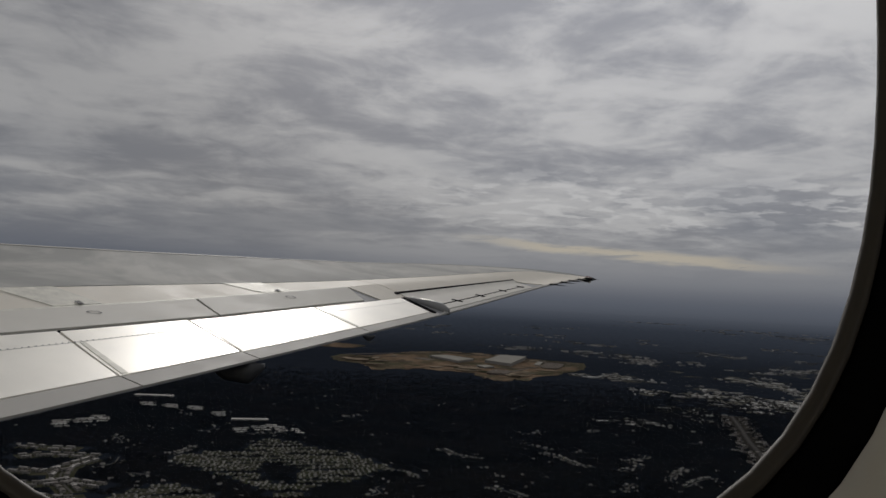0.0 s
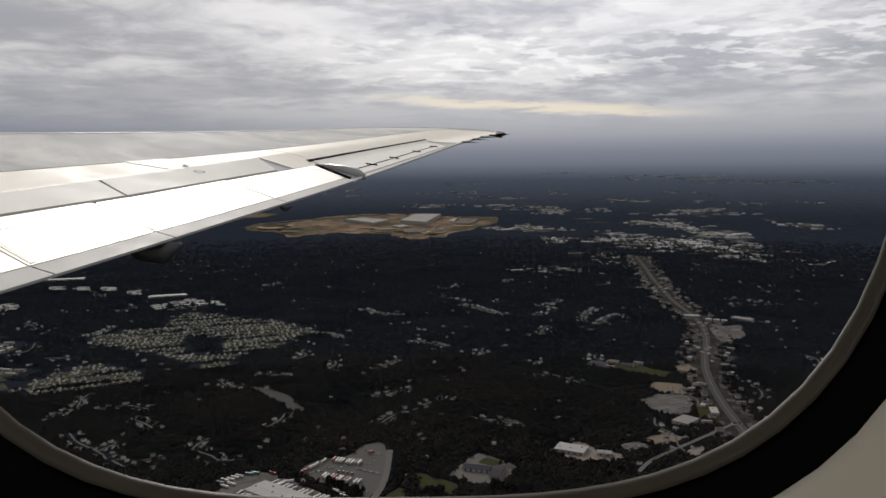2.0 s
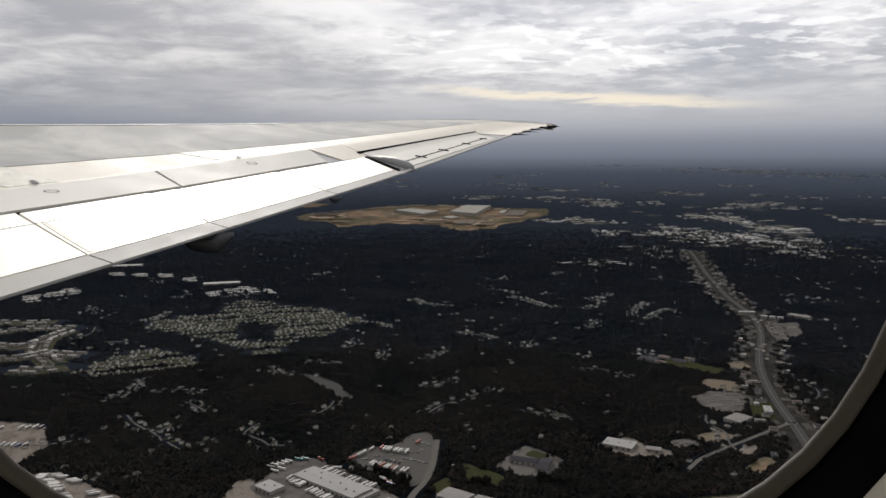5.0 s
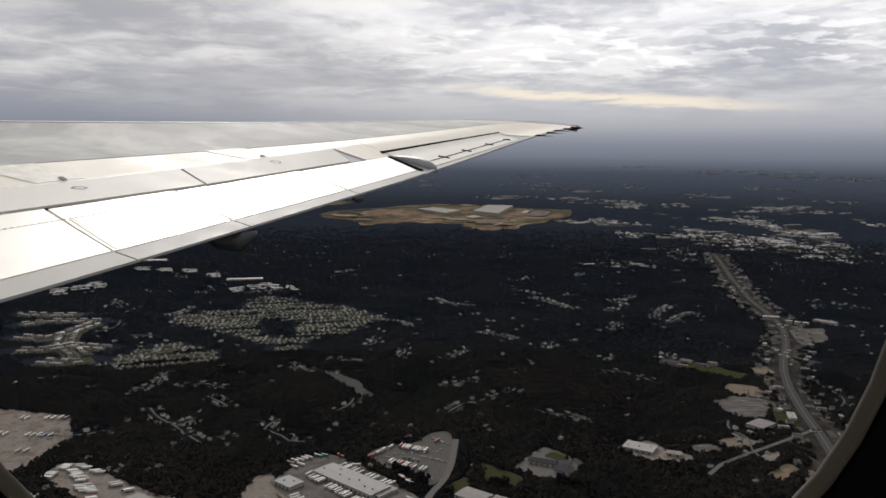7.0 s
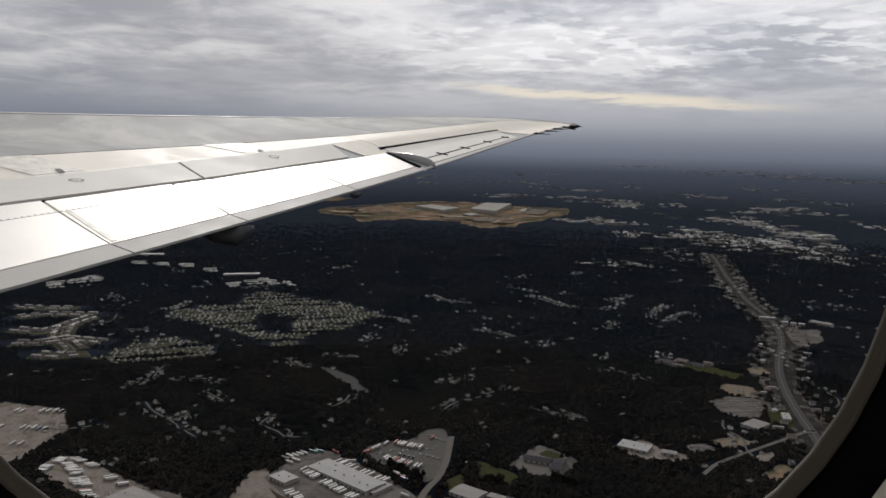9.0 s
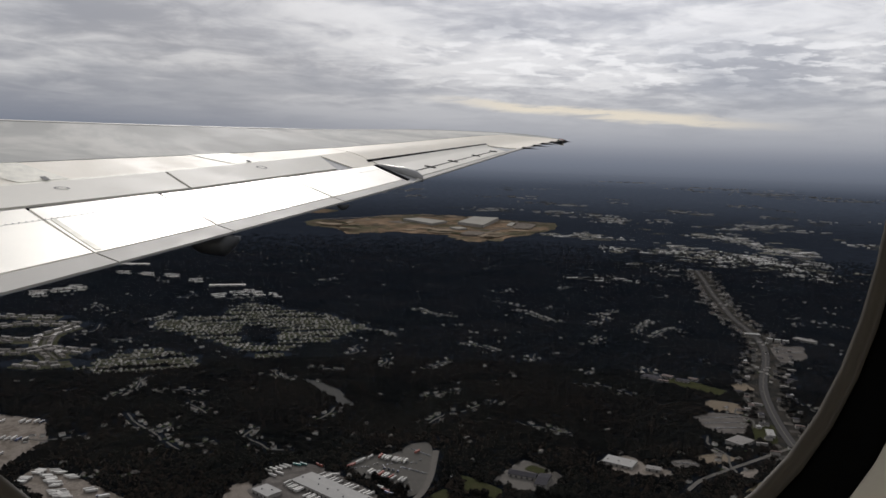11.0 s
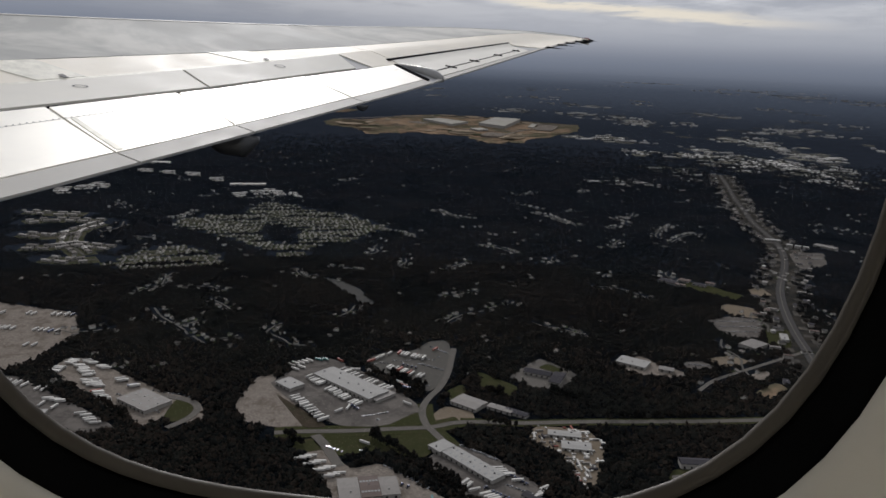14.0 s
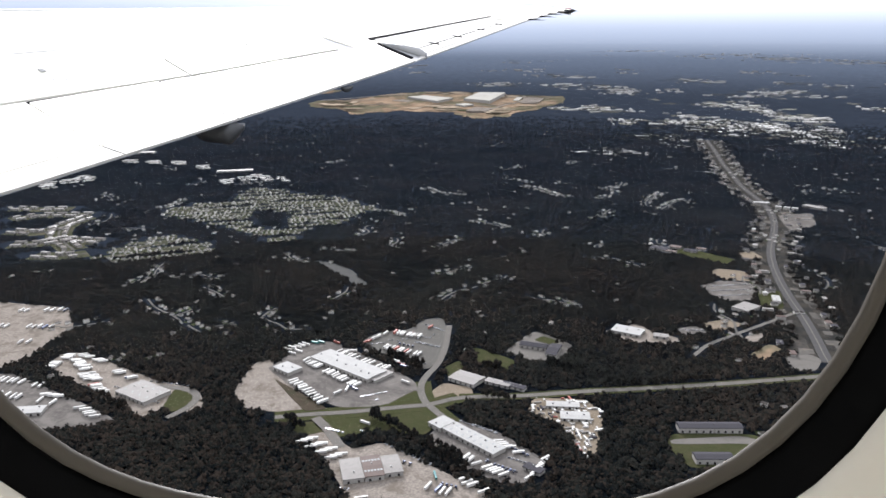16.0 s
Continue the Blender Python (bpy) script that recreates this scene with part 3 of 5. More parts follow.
for (x0, y0), (x1, y1) in zip(HIGHWAY, HIGHWAY[1:]):
    run = math.hypot(x1 - x0, y1 - y0)
    for i in range(int(run / 3.2)):
        k, side = random.random(), random.choice((-1, 1))
        ux, uy = (x1 - x0) / run, (y1 - y0) / run
        off = side * random.uniform(14, 44 if y0 < 1700 else 70)
        a, b = random.uniform(4, 13), random.uniform(3, 9)
        c = (x0 + ux * run * k - uy * off, y0 + uy * run * k + ux * off)
        q = [(c[0] + ux * p * a - uy * o * b, c[1] + uy * p * a + ux * o * b, 0.1 + 0.001 * len(pv)) for p, o in ((-1, -1), (1, -1), (1, 1), (-1, 1))]
        pv.append((q, [(0, 1, 2, 3)]))
thing("pavement_shop_lots", *joined(*pv), M_LOTS, "patchwork of asphalt and clay lots beside the highway", "pavement", kind="structure")


# ---------------------------------------------------------------- buildings
def hall(name, x, y, length, width, height, turn, roof_mat, label, skylights=0, gable=0.0, category="warehouse"):
    """A flat or low-gabled hall standing on the land: walls, roof with a rim, doors and roof lights."""
    height, gable = height / 1.5, gable / 1.5
    ob = new(name)
    cx, cy, cz = lay(x, y)
    k = math.hypot(cx, cy) / math.hypot(x, y)
    ob.matrix_world = pose(cx, cy, cz, 0, 0, turn) @ Matrix.Scale(k, 4)
    tagged(ob, label, category)
    l, b = length / 2, width / 2
    part("wall", *box(-l, l, -b, b, 0, height), M_WALL, ob)
    rv = [(-l - .4, -b - .4, height), (l + .4, -b - .4, height), (l + .4, b + .4, height), (-l - .4, b + .4, height),
          (-l - .4, -b - .4, height + .5), (l + .4, -b - .4, height + .5), (l + .4, b + .4, height + .5), (-l - .4, b + .4, height + .5),
          (-l - .4, 0, height + .5 + gable), (l + .4, 0, height + .5 + gable)]
    rf = [(0, 3, 2, 1), (0, 1, 5, 4), (2, 3, 7, 6), (1, 2, 6, 9, 5), (3, 0, 4, 8, 7), (4, 5, 9, 8), (6, 7, 8, 9)]
    part("roof", rv, rf, roof_mat, ob)
    for i in range(skylights):
        px = -l + (i + 0.5) * length / skylights
        for side in (-0.5, 0.5):
            part("skylight", *box(px - .8, px + .8, side * b - 1.2, side * b + 1.2, height + .5 + gable * .5 - .25, height + .6 + gable * .5), M_SKYLIGHT, ob)
    if gable < 0.7 and length > 12:
        for i in range(int(length / 11)):
            px, py = -l + (i + 0.5) * length / int(length / 11) + random.uniform(-2, 2), random.uniform(-.6, .6) * b
            part("roof_vent", *box(px - .6, px + .6, py - .5, py + .5, height + .3, height + 1.1 + gable), M_ROOF_D if roof_mat is M_ROOF_W else M_ROOF_W, ob)
    rim = 2.5 if category in ("shop", "apartment block", "shed") else 7
    doors = max(2, int(length / 6))
    for i in range(doors):
        px = -l + (i + 0.5) * length / doors
        part("door", *box(px - .9, px + .9, -b - .1, -b + .1, 0.5, min(2.5, height - .4)), M_GAP, ob)
    CLEAR.append([(x + c * math.cos(radians(turn)) - s * math.sin(radians(turn)), y + c * math.sin(radians(turn)) + s * math.cos(radians(turn)))
                  for c, s in ((-l - rim, -b - rim), (l + rim, -b - rim), (l + rim, b + rim), (-l - rim, b + rim))])
    return ob


hall("warehouse", -107, 736, 86, 27, 6.5, -40, M_ROOF_W, "long white-roofed freight terminal lined with docked trailers", 0, 0.8)
hall("workshop", -168, 728, 24, 18, 5.5, -40, M_ROOF_W, "small white-roofed workshop on the terminal yard", 0, 0.5)
hall("office", -72, 712, 14, 26, 4.5, -40, M_ROOF_G, "low grey-roofed office at the terminal's end", category="building")
hall("depot", -296, 672, 44, 30, 5.5, -33, M_ROOF_G, "flat grey-roofed depot in the trailer yard", 4, 0.2)
hall("shed", -78, 535, 16, 30, 6.0, 14, M_ROOF_G, "white end of a three-part metal shed", 0, 0.8)
hall("shed", -62, 539, 15, 30, 6.4, 14, M_ROOF_B, "brown-roofed middle of a metal shed with skylights", 6, 0.8)
hall("shed", -47, 543, 14, 26, 5.6, 14, M_ROOF_G, "grey-roofed end of a three-part metal shed", 0, 0.8)
hall("depot", 18, 587, 64, 16, 5.5, -46, M_ROOF_W, "long narrow white-roofed depot with docked trucks", 9, 0.4)
hall("office", -8, 612, 15, 18, 6.2, -46, M_ROOF_W, "white-roofed office block at the depot's end", category="building")
hall("shed", 66, 540, 16, 8, 4.0, -40, M_ROOF_D, "small dark-roofed shed at the yard's edge", 0, 1.0)
hall("shed", 16, 706, 30, 22, 5.0, -35, M_ROOF_G, "pale grey metal shed beside the clay lot", 0, 1.2)
hall("shed", 47, 697, 26, 9, 4.0, -30, M_ROOF_G, "low grey shed near the road", 0, 0.6)
hall("shed", 62, 690, 24, 8, 4.0, -30, M_ROOF_D, "long low brown shed near the road", 0, 0.6)
hall("shed", 104, 650, 30, 10, 4, -5, M_ROOF_W, "white-roofed shed in the salvage yard", 0, 0.5)
hall("shed", 112, 628, 26, 14, 4, -5, M_ROOF_W, "white-roofed shed in the salvage yard", 0, 0.5)
hall("chapel", 92, 792, 30, 12, 5.0, -20, M_ROOF_D, "dark-shingled hall of a low complex", 0, 3.0, "building")
hall("chapel", 112, 779, 12, 30, 5.0, -20, M_ROOF_D, "dark-shingled wing of a low complex", 0, 3.0, "building")
hall("depot", -390, 632, 36, 14, 5.0, 8, M_ROOF_W, "white-roofed depot in the low yard", 0, 0.4)
hall("apartment_block", 213, 607, 30, 11, 7.0, 0, M_ROOF_D, "dark-roofed row of apartments among trees", 0, 2.0, "building")
hall("apartment_block", 241, 607, 24, 11, 7.0, 0, M_ROOF_D, "dark-roofed row of apartments among trees", 0, 2.0, "building")
hall("apartment_block", 212, 556, 30, 11, 7.0, 0, M_ROOF_D, "dark-roofed row of apartments among trees", 0, 2.0, "building")
for x, y, l, b in ((338, 1204, 34, 24), (366, 1212, 22, 16), (384, 1190, 26, 14), (404, 1200, 18, 12), (352, 1184, 20, 10)):
    hall("school", x, y, l * .8, b * .8, 4.5, -35, M_ROOF_B if l < 25 else M_ROOF_D, "low pale school wing beside a playing field", 0, 0.4, "building")
hall("warehouse", -556, 1950, 90, 22, 6, 15, M_ROOF_G, "far pale warehouse at the wood's edge", 0, 0.3)
hall("warehouse", -940, 2270, 110, 30, 6, 10, M_ROOF_G, "far pale warehouse at the wood's edge", 0, 0.3)
hall("shop", 372, 918, 30, 22, 6.0, 40, M_ROOF_G, "broad grey-roofed store beside the shopping car park", 0, 0.3, "shop")
hall("shop", 424, 952, 24, 9, 5.0, 75, M_ROOF_W, "long white-roofed store on the grass by the highway", 0, 0.3, "shop")
hall("shed", 206, 838, 34, 22, 5.0, -30, M_ROOF_W, "pale broad shed in a yard near the highway", 0, 0.4)
hall("shed", 240, 822, 16, 10, 4.5, -20, M_ROOF_G, "small grey shed in a yard near the highway", 0, 0.4)
for x, y in ((655, 1510), (668, 1502), (681, 1495)):
    hall("shop", x, y, 11, 9, 9, -30, M_ROOF_W, "tall white block in a row beside the highway", 0, 0.2, "shop")
hall("shop", 640, 1560, 30, 12, 6, -10, M_ROOF_W, "long white-roofed store beside the highway", 0, 0.2, "shop")
hall("warehouse", 731, 1520, 42, 18, 6, -50, M_ROOF_G, "far grey warehouse among trees", 0, 0.3)


def far_hall(corners, height, label):
    ob = tagged(new("warehouse"), label, "warehouse")
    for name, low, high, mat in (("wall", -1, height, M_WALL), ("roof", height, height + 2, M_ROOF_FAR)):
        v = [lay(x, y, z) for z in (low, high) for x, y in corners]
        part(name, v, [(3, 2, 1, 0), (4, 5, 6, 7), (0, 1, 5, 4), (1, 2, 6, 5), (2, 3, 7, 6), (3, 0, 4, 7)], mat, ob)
    return ob


far_hall([(-239, 4302), (-154, 4410), (6, 4216), (-76, 4008)], 20, "new white hall on the clay site")
far_hall([(65, 4153), (168, 4652), (317, 4609), (196, 3993)], 22, "large new white hall on the clay site")

far_hall([(20, 3900), (75, 3960), (110, 3880), (60, 3820)], 12, "low white annexe on the clay site")
far_hall([(330, 4180), (372, 4420), (400, 4400), (358, 4160)], 10, "narrow pale shed on the clay site")
for name, pts in (("east", [(345, 4020), (420, 4420), (520, 4350), (440, 4000)]), ("south", [(60, 3560), (110, 3760), (200, 3720), (160, 3540)]), ("west", [(-230, 4060), (-330, 4180), (-250, 4260), (-190, 4180)])):
    lot("pavement_site_" + name, pts, M_GRAVEL, "grey paved lot beside the new halls", "pavement", 11.0)

# ---------------------------------------------------------------- trailers, cars
def wheel_mesh(radius, wide, sides=8):
    v, f = [], []
    for i in range(sides):
        a = 6.2832 * i / sides
        v += [(radius * math.cos(a), -wide / 2, radius + radius * math.sin(a)), (radius * math.cos(a), wide / 2, radius + radius * math.sin(a))]
        f.append((2 * i, 2 * i + 1, (2 * i + 3) % (2 * sides), (2 * i + 2) % (2 * sides)))
    f += [tuple(range(0, 2 * sides, 2)), tuple(range(1, 2 * sides, 2))[::-1]]
    return v, f


def moved(vf, x, y, z=0.0):
    return [(p[0] + x, p[1] + y, p[2] + z) for p in vf[0]], vf[1]


trailer = thing("semi_trailer", *joined(box(-8, 8, -1.3, 1.3, 1.2, 3.9), box(-8.05, 8.05, -1.34, 1.34, 3.88, 4.04)), M_TRAILER, "white box trailer parked in a row on the yard", "trailer", "parked trailers")
part("chassis", *box(-7.5, 7.5, -0.5, 0.5, 0.9, 1.2), M_TYRE, trailer)
part("landing_gear", *joined(box(-5.6, -5.3, -0.9, -0.7, 0, 1.2), box(-5.6, -5.3, 0.7, 0.9, 0, 1.2)), M_TYRE, trailer)
for wx in (4.9, 6.2):
    for wy in (-0.95, 0.95):
        part("wheel", *moved(wheel_mesh(0.5, 0.55), wx, wy), M_TYRE, trailer)
trailer.matrix_world = pose(-120, 655, 0.45, 0, 0, 45) @ SMALL
ROWS_OF = [(-151.2, 748.2, -91.2, 689.2, 15, 51), (-128.5, 780.6, -64.5, 729.2, 12, 51), (-160, 704, -120, 655, 9, 40), (-180, 778, -160, 798, 4, -30),
           (-96, 800, -74, 832, 5, 60), (-74, 790, -32, 768, 9, 62), (-66, 832, -34, 820, 7, 70), (-60, 752, -40, 728, 3, -35),
           (-416, 730, -408, 765, 8, -8), (-398, 764, -362, 744, 5, 20), (-392, 742, -352, 700, 9, 15), (-376, 716, -330, 668, 8, 20), (-342, 722, -318, 704, 7, 30),
           (-400, 752, -375, 728, 6, 15), (-460, 704, -400, 688, 8, 78), (-450, 672, -370, 652, 9, 82), (-390, 668, -372, 664, 3, 10), (-345, 644, -318, 622, 4, 20),
           (-600, 900, -480, 905, 12, 80), (-590, 850, -470, 846, 14, 82), (-600, 800, -470, 800, 12, 80), (-590, 745, -480, 738, 10, 60),
           (8, 528, 26, 506, 4, 30), (-18, 516, 0, 507, 4, 63), (-70, 499, -62, 500, 1, 15),
           (38, 584, 58, 564, 6, 12), (20, 550, 42, 532, 6, 30), (60, 526, 78, 556, 6, 45), (10, 560, 18, 552, 3, 55)]
def painted(ob, mat, label):
    ob.data = ob.data.copy()
    ob.data.materials[0] = mat
    return tagged(ob, label)


for j, (x0, y0, x1, y1, n, turn) in enumerate(ROWS_OF):
    n, full = int(n * (1.9 if 8 <= j <= 13 else 1.25) + .5), random.uniform(.82, 1)
    gap = random.uniform(.2, .8)
    for i in range(n):
        k = (i + 0.5) / n
        if random.random() < full and (j < 8 or abs(k - gap) > .09):
            c = copy_thing(trailer, pose(x0 + (x1 - x0) * k + random.uniform(-1, 1), y0 + (y1 - y0) * k + random.uniform(-1, 1), 0.45, 0, 0, turn + random.uniform(-3, 3)) @ SMALL)
            if random.random() < 0.25:
                c.scale = (0.78 / SPREAD, 1 / SPREAD, 1 / SPREAD)
            if j in (4, 5, 6, 7) and random.random() < 0.4:
                painted(c, random.choice((M_RUST, M_CAB, M_RUST, M_STRIP)), "coloured box trailer in the crowded truck park")
            elif j > 2 and random.random() < 0.12:
                painted(c, random.choice((M_STRIP, M_CAB, M_WALL)), "dull coloured box trailer among white ones")

cv = [(-2.2, -.9, .3), (2.2, -.9, .3), (2.2, .9, .3), (-2.2, .9, .3), (-2.2, -.9, .9), (2.2, -.85, .8), (2.2, .85, .8), (-2.2, .9, .9)]
car = thing("car", cv, [(0, 3, 2, 1), (4, 5, 6, 7), (0, 1, 5, 4), (1, 2, 6, 5), (2, 3, 7, 6), (3, 0, 4, 7)], M_CAR, "small parked car on a yard", "car", "parked cars")
part("cabin", [(-1.7, -.8, .85), (1.0, -.8, .85), (1.0, .8, .85), (-1.7, .8, .85), (-1.2, -.65, 1.45), (.3, -.65, 1.45), (.3, .65, 1.45), (-1.2, .65, 1.45)],
     [(4, 5, 6, 7), (0, 1, 5, 4), (1, 2, 6, 5), (2, 3, 7, 6), (3, 0, 4, 7)], M_CARGLASS, car)
for wx in (-1.35, 1.35):
    for wy in (-.8, .8):
        part("wheel", *moved(wheel_mesh(.32, .2), wx, wy), M_TYRE, car)
car.matrix_world = pose(-70, 662, 0.5, 0, 0, 30) @ SMALL
for x0, y0, x1, y1, n, turn in [(8, 622, 42, 598, 14, 40), (-56, 582, -14, 546, 16, 50), (-85, 668, -60, 680, 8, 20), (-110, 607, -92, 598, 6, 80), (-80, 603, -72, 600, 2, 10),
                                (-60, 765, -25, 745, 18, 60), (-30, 860, -8, 840, 10, 20), (-40, 806, -12, 790, 14, 60), (-330, 688, -272, 652, 14, 55), (-300, 700, -255, 690, 8, 60),
                                (352, 1010, 412, 1020, 26, 70), (352, 990, 408, 998, 24, 70), (356, 970, 400, 976, 20, 70), (268, 846, 298, 844, 14, 60), (640, 1440, 690, 1452, 22, 60), (636, 1410, 684, 1420, 22, 60), (-95, 515, -75, 512, 6, 70), (46, 560, 70, 545, 8, 20)]:
    for i in range(n):
        k = (i + random.random() * .6) / n
        copy_thing(car, pose(x0 + (x1 - x0) * k, y0 + (y1 - y0) * k, 0.46, 0, 0, turn + random.uniform(-6, 6)) @ SMALL)

truck = thing("truck_tractor", *joined(box(-1.0, 1.2, -1.2, 1.2, 1.0, 3.4), box(1.2, 2.9, -1.05, 1.05, 0.9, 2.1)), M_CAB, "dark blue truck tractor parked by the dock", "truck", "parked trucks")
part("windscreen", [(1.21, -1.05, 2.2), (1.21, 1.05, 2.2), (1.21, 1.05, 3.1), (1.21, -1.05, 3.1)], [(0, 1, 2, 3)], M_CARGLASS, truck)
part("chassis", *box(-3.6, -1.0, -.5, .5, .7, 1.0), M_TYRE, truck)
for wx in (-3.0, -1.7, 2.1):
    for wy in (-.95, .95):
        part("wheel", *moved(wheel_mesh(.5, .5), wx, wy), M_TYRE, truck)
truck.matrix_world = pose(30, 552, 0.45, 0, 0, 200) @ SMALL
for x0, y0, x1, y1, n, turn in ((34, 548, 52, 536, 6, 200), (46, 578, 64, 560, 6, 10), (2, 566, 8, 558, 2, 235), (-8, 520, 6, 514, 4, 110), (-40, 552, -30, 546, 2, 60), (-100, 690, -90, 680, 3, 51), (-60, 800, -40, 790, 4, 62)):
    for i in range(n):
        k = (i + 0.5) / n
        copy_thing(truck, pose(x0 + (x1 - x0) * k, y0 + (y1 - y0) * k, 0.45, 0, 0, turn + random.uniform(-4, 4)) @ SMALL)


for x, y, turn, mat, label in ((-152, 800, -25, M_TEAL, "teal green box trailer at the yard's edge"), (-146, 802, -25, M_TEAL, "teal green box trailer at the yard's edge"),
                               (-128, 801, -45, M_RUST, "dull red box trailer at the yard's edge"), (-52, 742, -35, M_RUST, "dull red box trailer beside the trees"),
                               (-46, 826, 65, M_RUST, "dull red box trailer in the truck park"), (-24, 850, 60, M_RUST, "dull red box trailer in the truck park"),
                               (-352, 690, 30, M_RUST, "dull red box trailer in the trailer yard"), (-12, 530, 100, M_TEAL, "teal green box trailer on the gravel")):
    painted(copy_thing(trailer, pose(x, y, 0.45, 0, 0, turn) @ SMALL), mat, label)
for x, y, turn in ((-109, 675, 52), (-101, 683, 80), (-45, 699, -35), (-76, 615, -30), (-153, 753, 60), (-108, 777, 8), (-172, 770, -30), (-166, 776, -30), (19, 779, -10)):
    copy_thing(trailer, pose(x, y, 0.45, 0, 0, turn) @ SMALL)
# a close block of trailers beside the drive
for i in range(4):
    for k in range(3):
        copy_thing(trailer, pose(-126 + 9.5 * i + 4 * k, 581 - 8.5 * i + 2.9 * k, 0.45, 0, 0, 8 + random.uniform(-2, 2)) @ SMALL)
# parked trucks, seen small between the trailers of the truck park
for i in range(16):
    copy_thing(car, pose(-88 + 4.6 * i + random.uniform(-1, 1), 800 + 1.6 * i + random.uniform(-4, 4), 0.46, 0, 0, 60 + random.uniform(-8, 8)) @ SMALL)

# boxes and sheds of the salvage yard
crate = thing("storage_box", *joined(box(-3, 3, -1.3, 1.3, 0, 2.5), box(-3.05, 3.05, -1.35, 1.35, 2.45, 2.6)), M_TRAILER, "white storage box in the salvage yard", "container", "salvage boxes")
crate.matrix_world = pose(100, 650, 0.3, 0, 0, 10) @ SMALL
spots = 0
while spots < 130:
    x, y = random.uniform(72, 138), random.uniform(562, 667)
    if inside(np.array([x]), np.array([y]), [(78, 668), (127, 666), (140, 637), (121, 567), (108, 559), (98, 617), (70, 639)])[0]:
        c = copy_thing(crate, pose(x, y, 0.3, 0, 0, random.choice((10, 100)) + random.uniform(-8, 8)))
        k = random.uniform(0.3, 0.8)
        c.scale = (k * random.choice((1, 1, 2)), k, random.uniform(0.4, .7))
        if random.random() < 0.4:
            painted(c, random.choice((M_WALL, M_ROOF_G, M_RUST, M_ROOF_D)), "small weathered storage box in the salvage yard")
        spots += 1


# ---------------------------------------------------------------- houses
def house_model(name, l, b, h, roof):
    gable = ([(-l, -b, h), (-l, b, h), (-l, 0, h + roof - .15), (l, -b, h), (l, b, h), (l, 0, h + roof - .15)], [(1, 0, 2), (3, 4, 5)])
    ob = thing(name, *joined(box(-l, l, -b, b, 0, h), gable), M_HWALL, "small pale house with a pitched shingle roof among trees", "house", "houses")
    part("roof", [(-l - .5, -b - .5, h - .1), (l + .5, -b - .5, h - .1), (l + .5, b + .5, h - .1), (-l - .5, b + .5, h - .1), (-l - .5, 0, h + roof), (l + .5, 0, h + roof)],
         [(0, 1, 5, 4), (2, 3, 4, 5)], M_HROOF, ob)
    part("chimney", *box(-l + 1.5, -l + 2.3, .3, 1.1, h - .2, h + roof + .8), M_ROOF_B, ob)
    part("garage", *box(l - 5, l - .5, -b - 3.5, -b + .1, 0, h - .4), M_HWALL, ob)
    part("garage_roof", [(l - 5.3, -b - 3.9, h - .5), (l - .2, -b - 3.9, h - .5), (l - .2, -b + .2, h - .5), (l - 5.3, -b + .2, h - .5), (l - 2.75, -b - 3.9, h + 1.1), (l - 2.75, -b + .2, h + 1.1)],
         [(0, 1, 4), (1, 2, 5, 4), (3, 0, 4, 5), (2, 3, 5)], M_HROOF, ob)
    return ob


models = [house_model("house", 7, 4.6, 3.2, 2.6), house_model("house", 6, 5, 5.6, 2.8), house_model("house", 9, 4.5, 3.0, 2.2)]
HOUSES, PLOTS, YARDS = [], [], []


def settle(x, y, turn, size=1.0):
    for hx, hy in HOUSES[-60:]:
        if (hx - x) ** 2 + (hy - y) ** 2 < 90 * size ** 2.6:
            return
    HOUSES.append((x, y))
    PLOTS.append((x, y, turn, random.uniform(0.36, 0.52) * size ** .5))


def street(points, every=17, back=13, wide=6, both=True, name="road_street", across=0, size=1.0, yards=0):
    if not yards and len(points) < 6:
        bent = [points[0]]
        for a, b in zip(points, points[1:]):
            k = math.dist(a, b) * .13
            bent += [((a[0] + b[0]) / 2 + random.gauss(0, k), (a[1] + b[1]) / 2 + random.gauss(0, k)), b]
        points = bent
    if yards:
        thing("ground_yards", *strip(points, yards, 0.16 + 0.004 * len(YARDS)), M_YARD, "pale dry yards between close rows of houses", "grass", kind="structure")
        YARDS.append(points)
    thing(name, *strip(points, wide, 0.5 + 0.01 * (len(HOUSES) % 9)), M_STREET, "narrow residential street between houses", "road", kind="structure")
    CLEAR_LINES.append((points, 1))
    left = every * .5
    for (x0, y0), (x1, y1) in zip(points, points[1:]):
        run = math.hypot(x1 - x0, y1 - y0)
        dx, dy = (x1 - x0) / run, (y1 - y0) / run
        turn = math.degrees(math.atan2(dy, dx))
        while left < run:
            for side in ((1, -1) if both else (1,)):
                if random.random() < 0.76:
                    settle(x0 + dx * left - dy * side * back + random.uniform(-2.5, 2.5), y0 + dy * left + dx * side * back + random.uniform(-2.5, 2.5), turn + across + (180 if side > 0 else 0) + random.gauss(0, 14), size)
            left += every
        left -= run


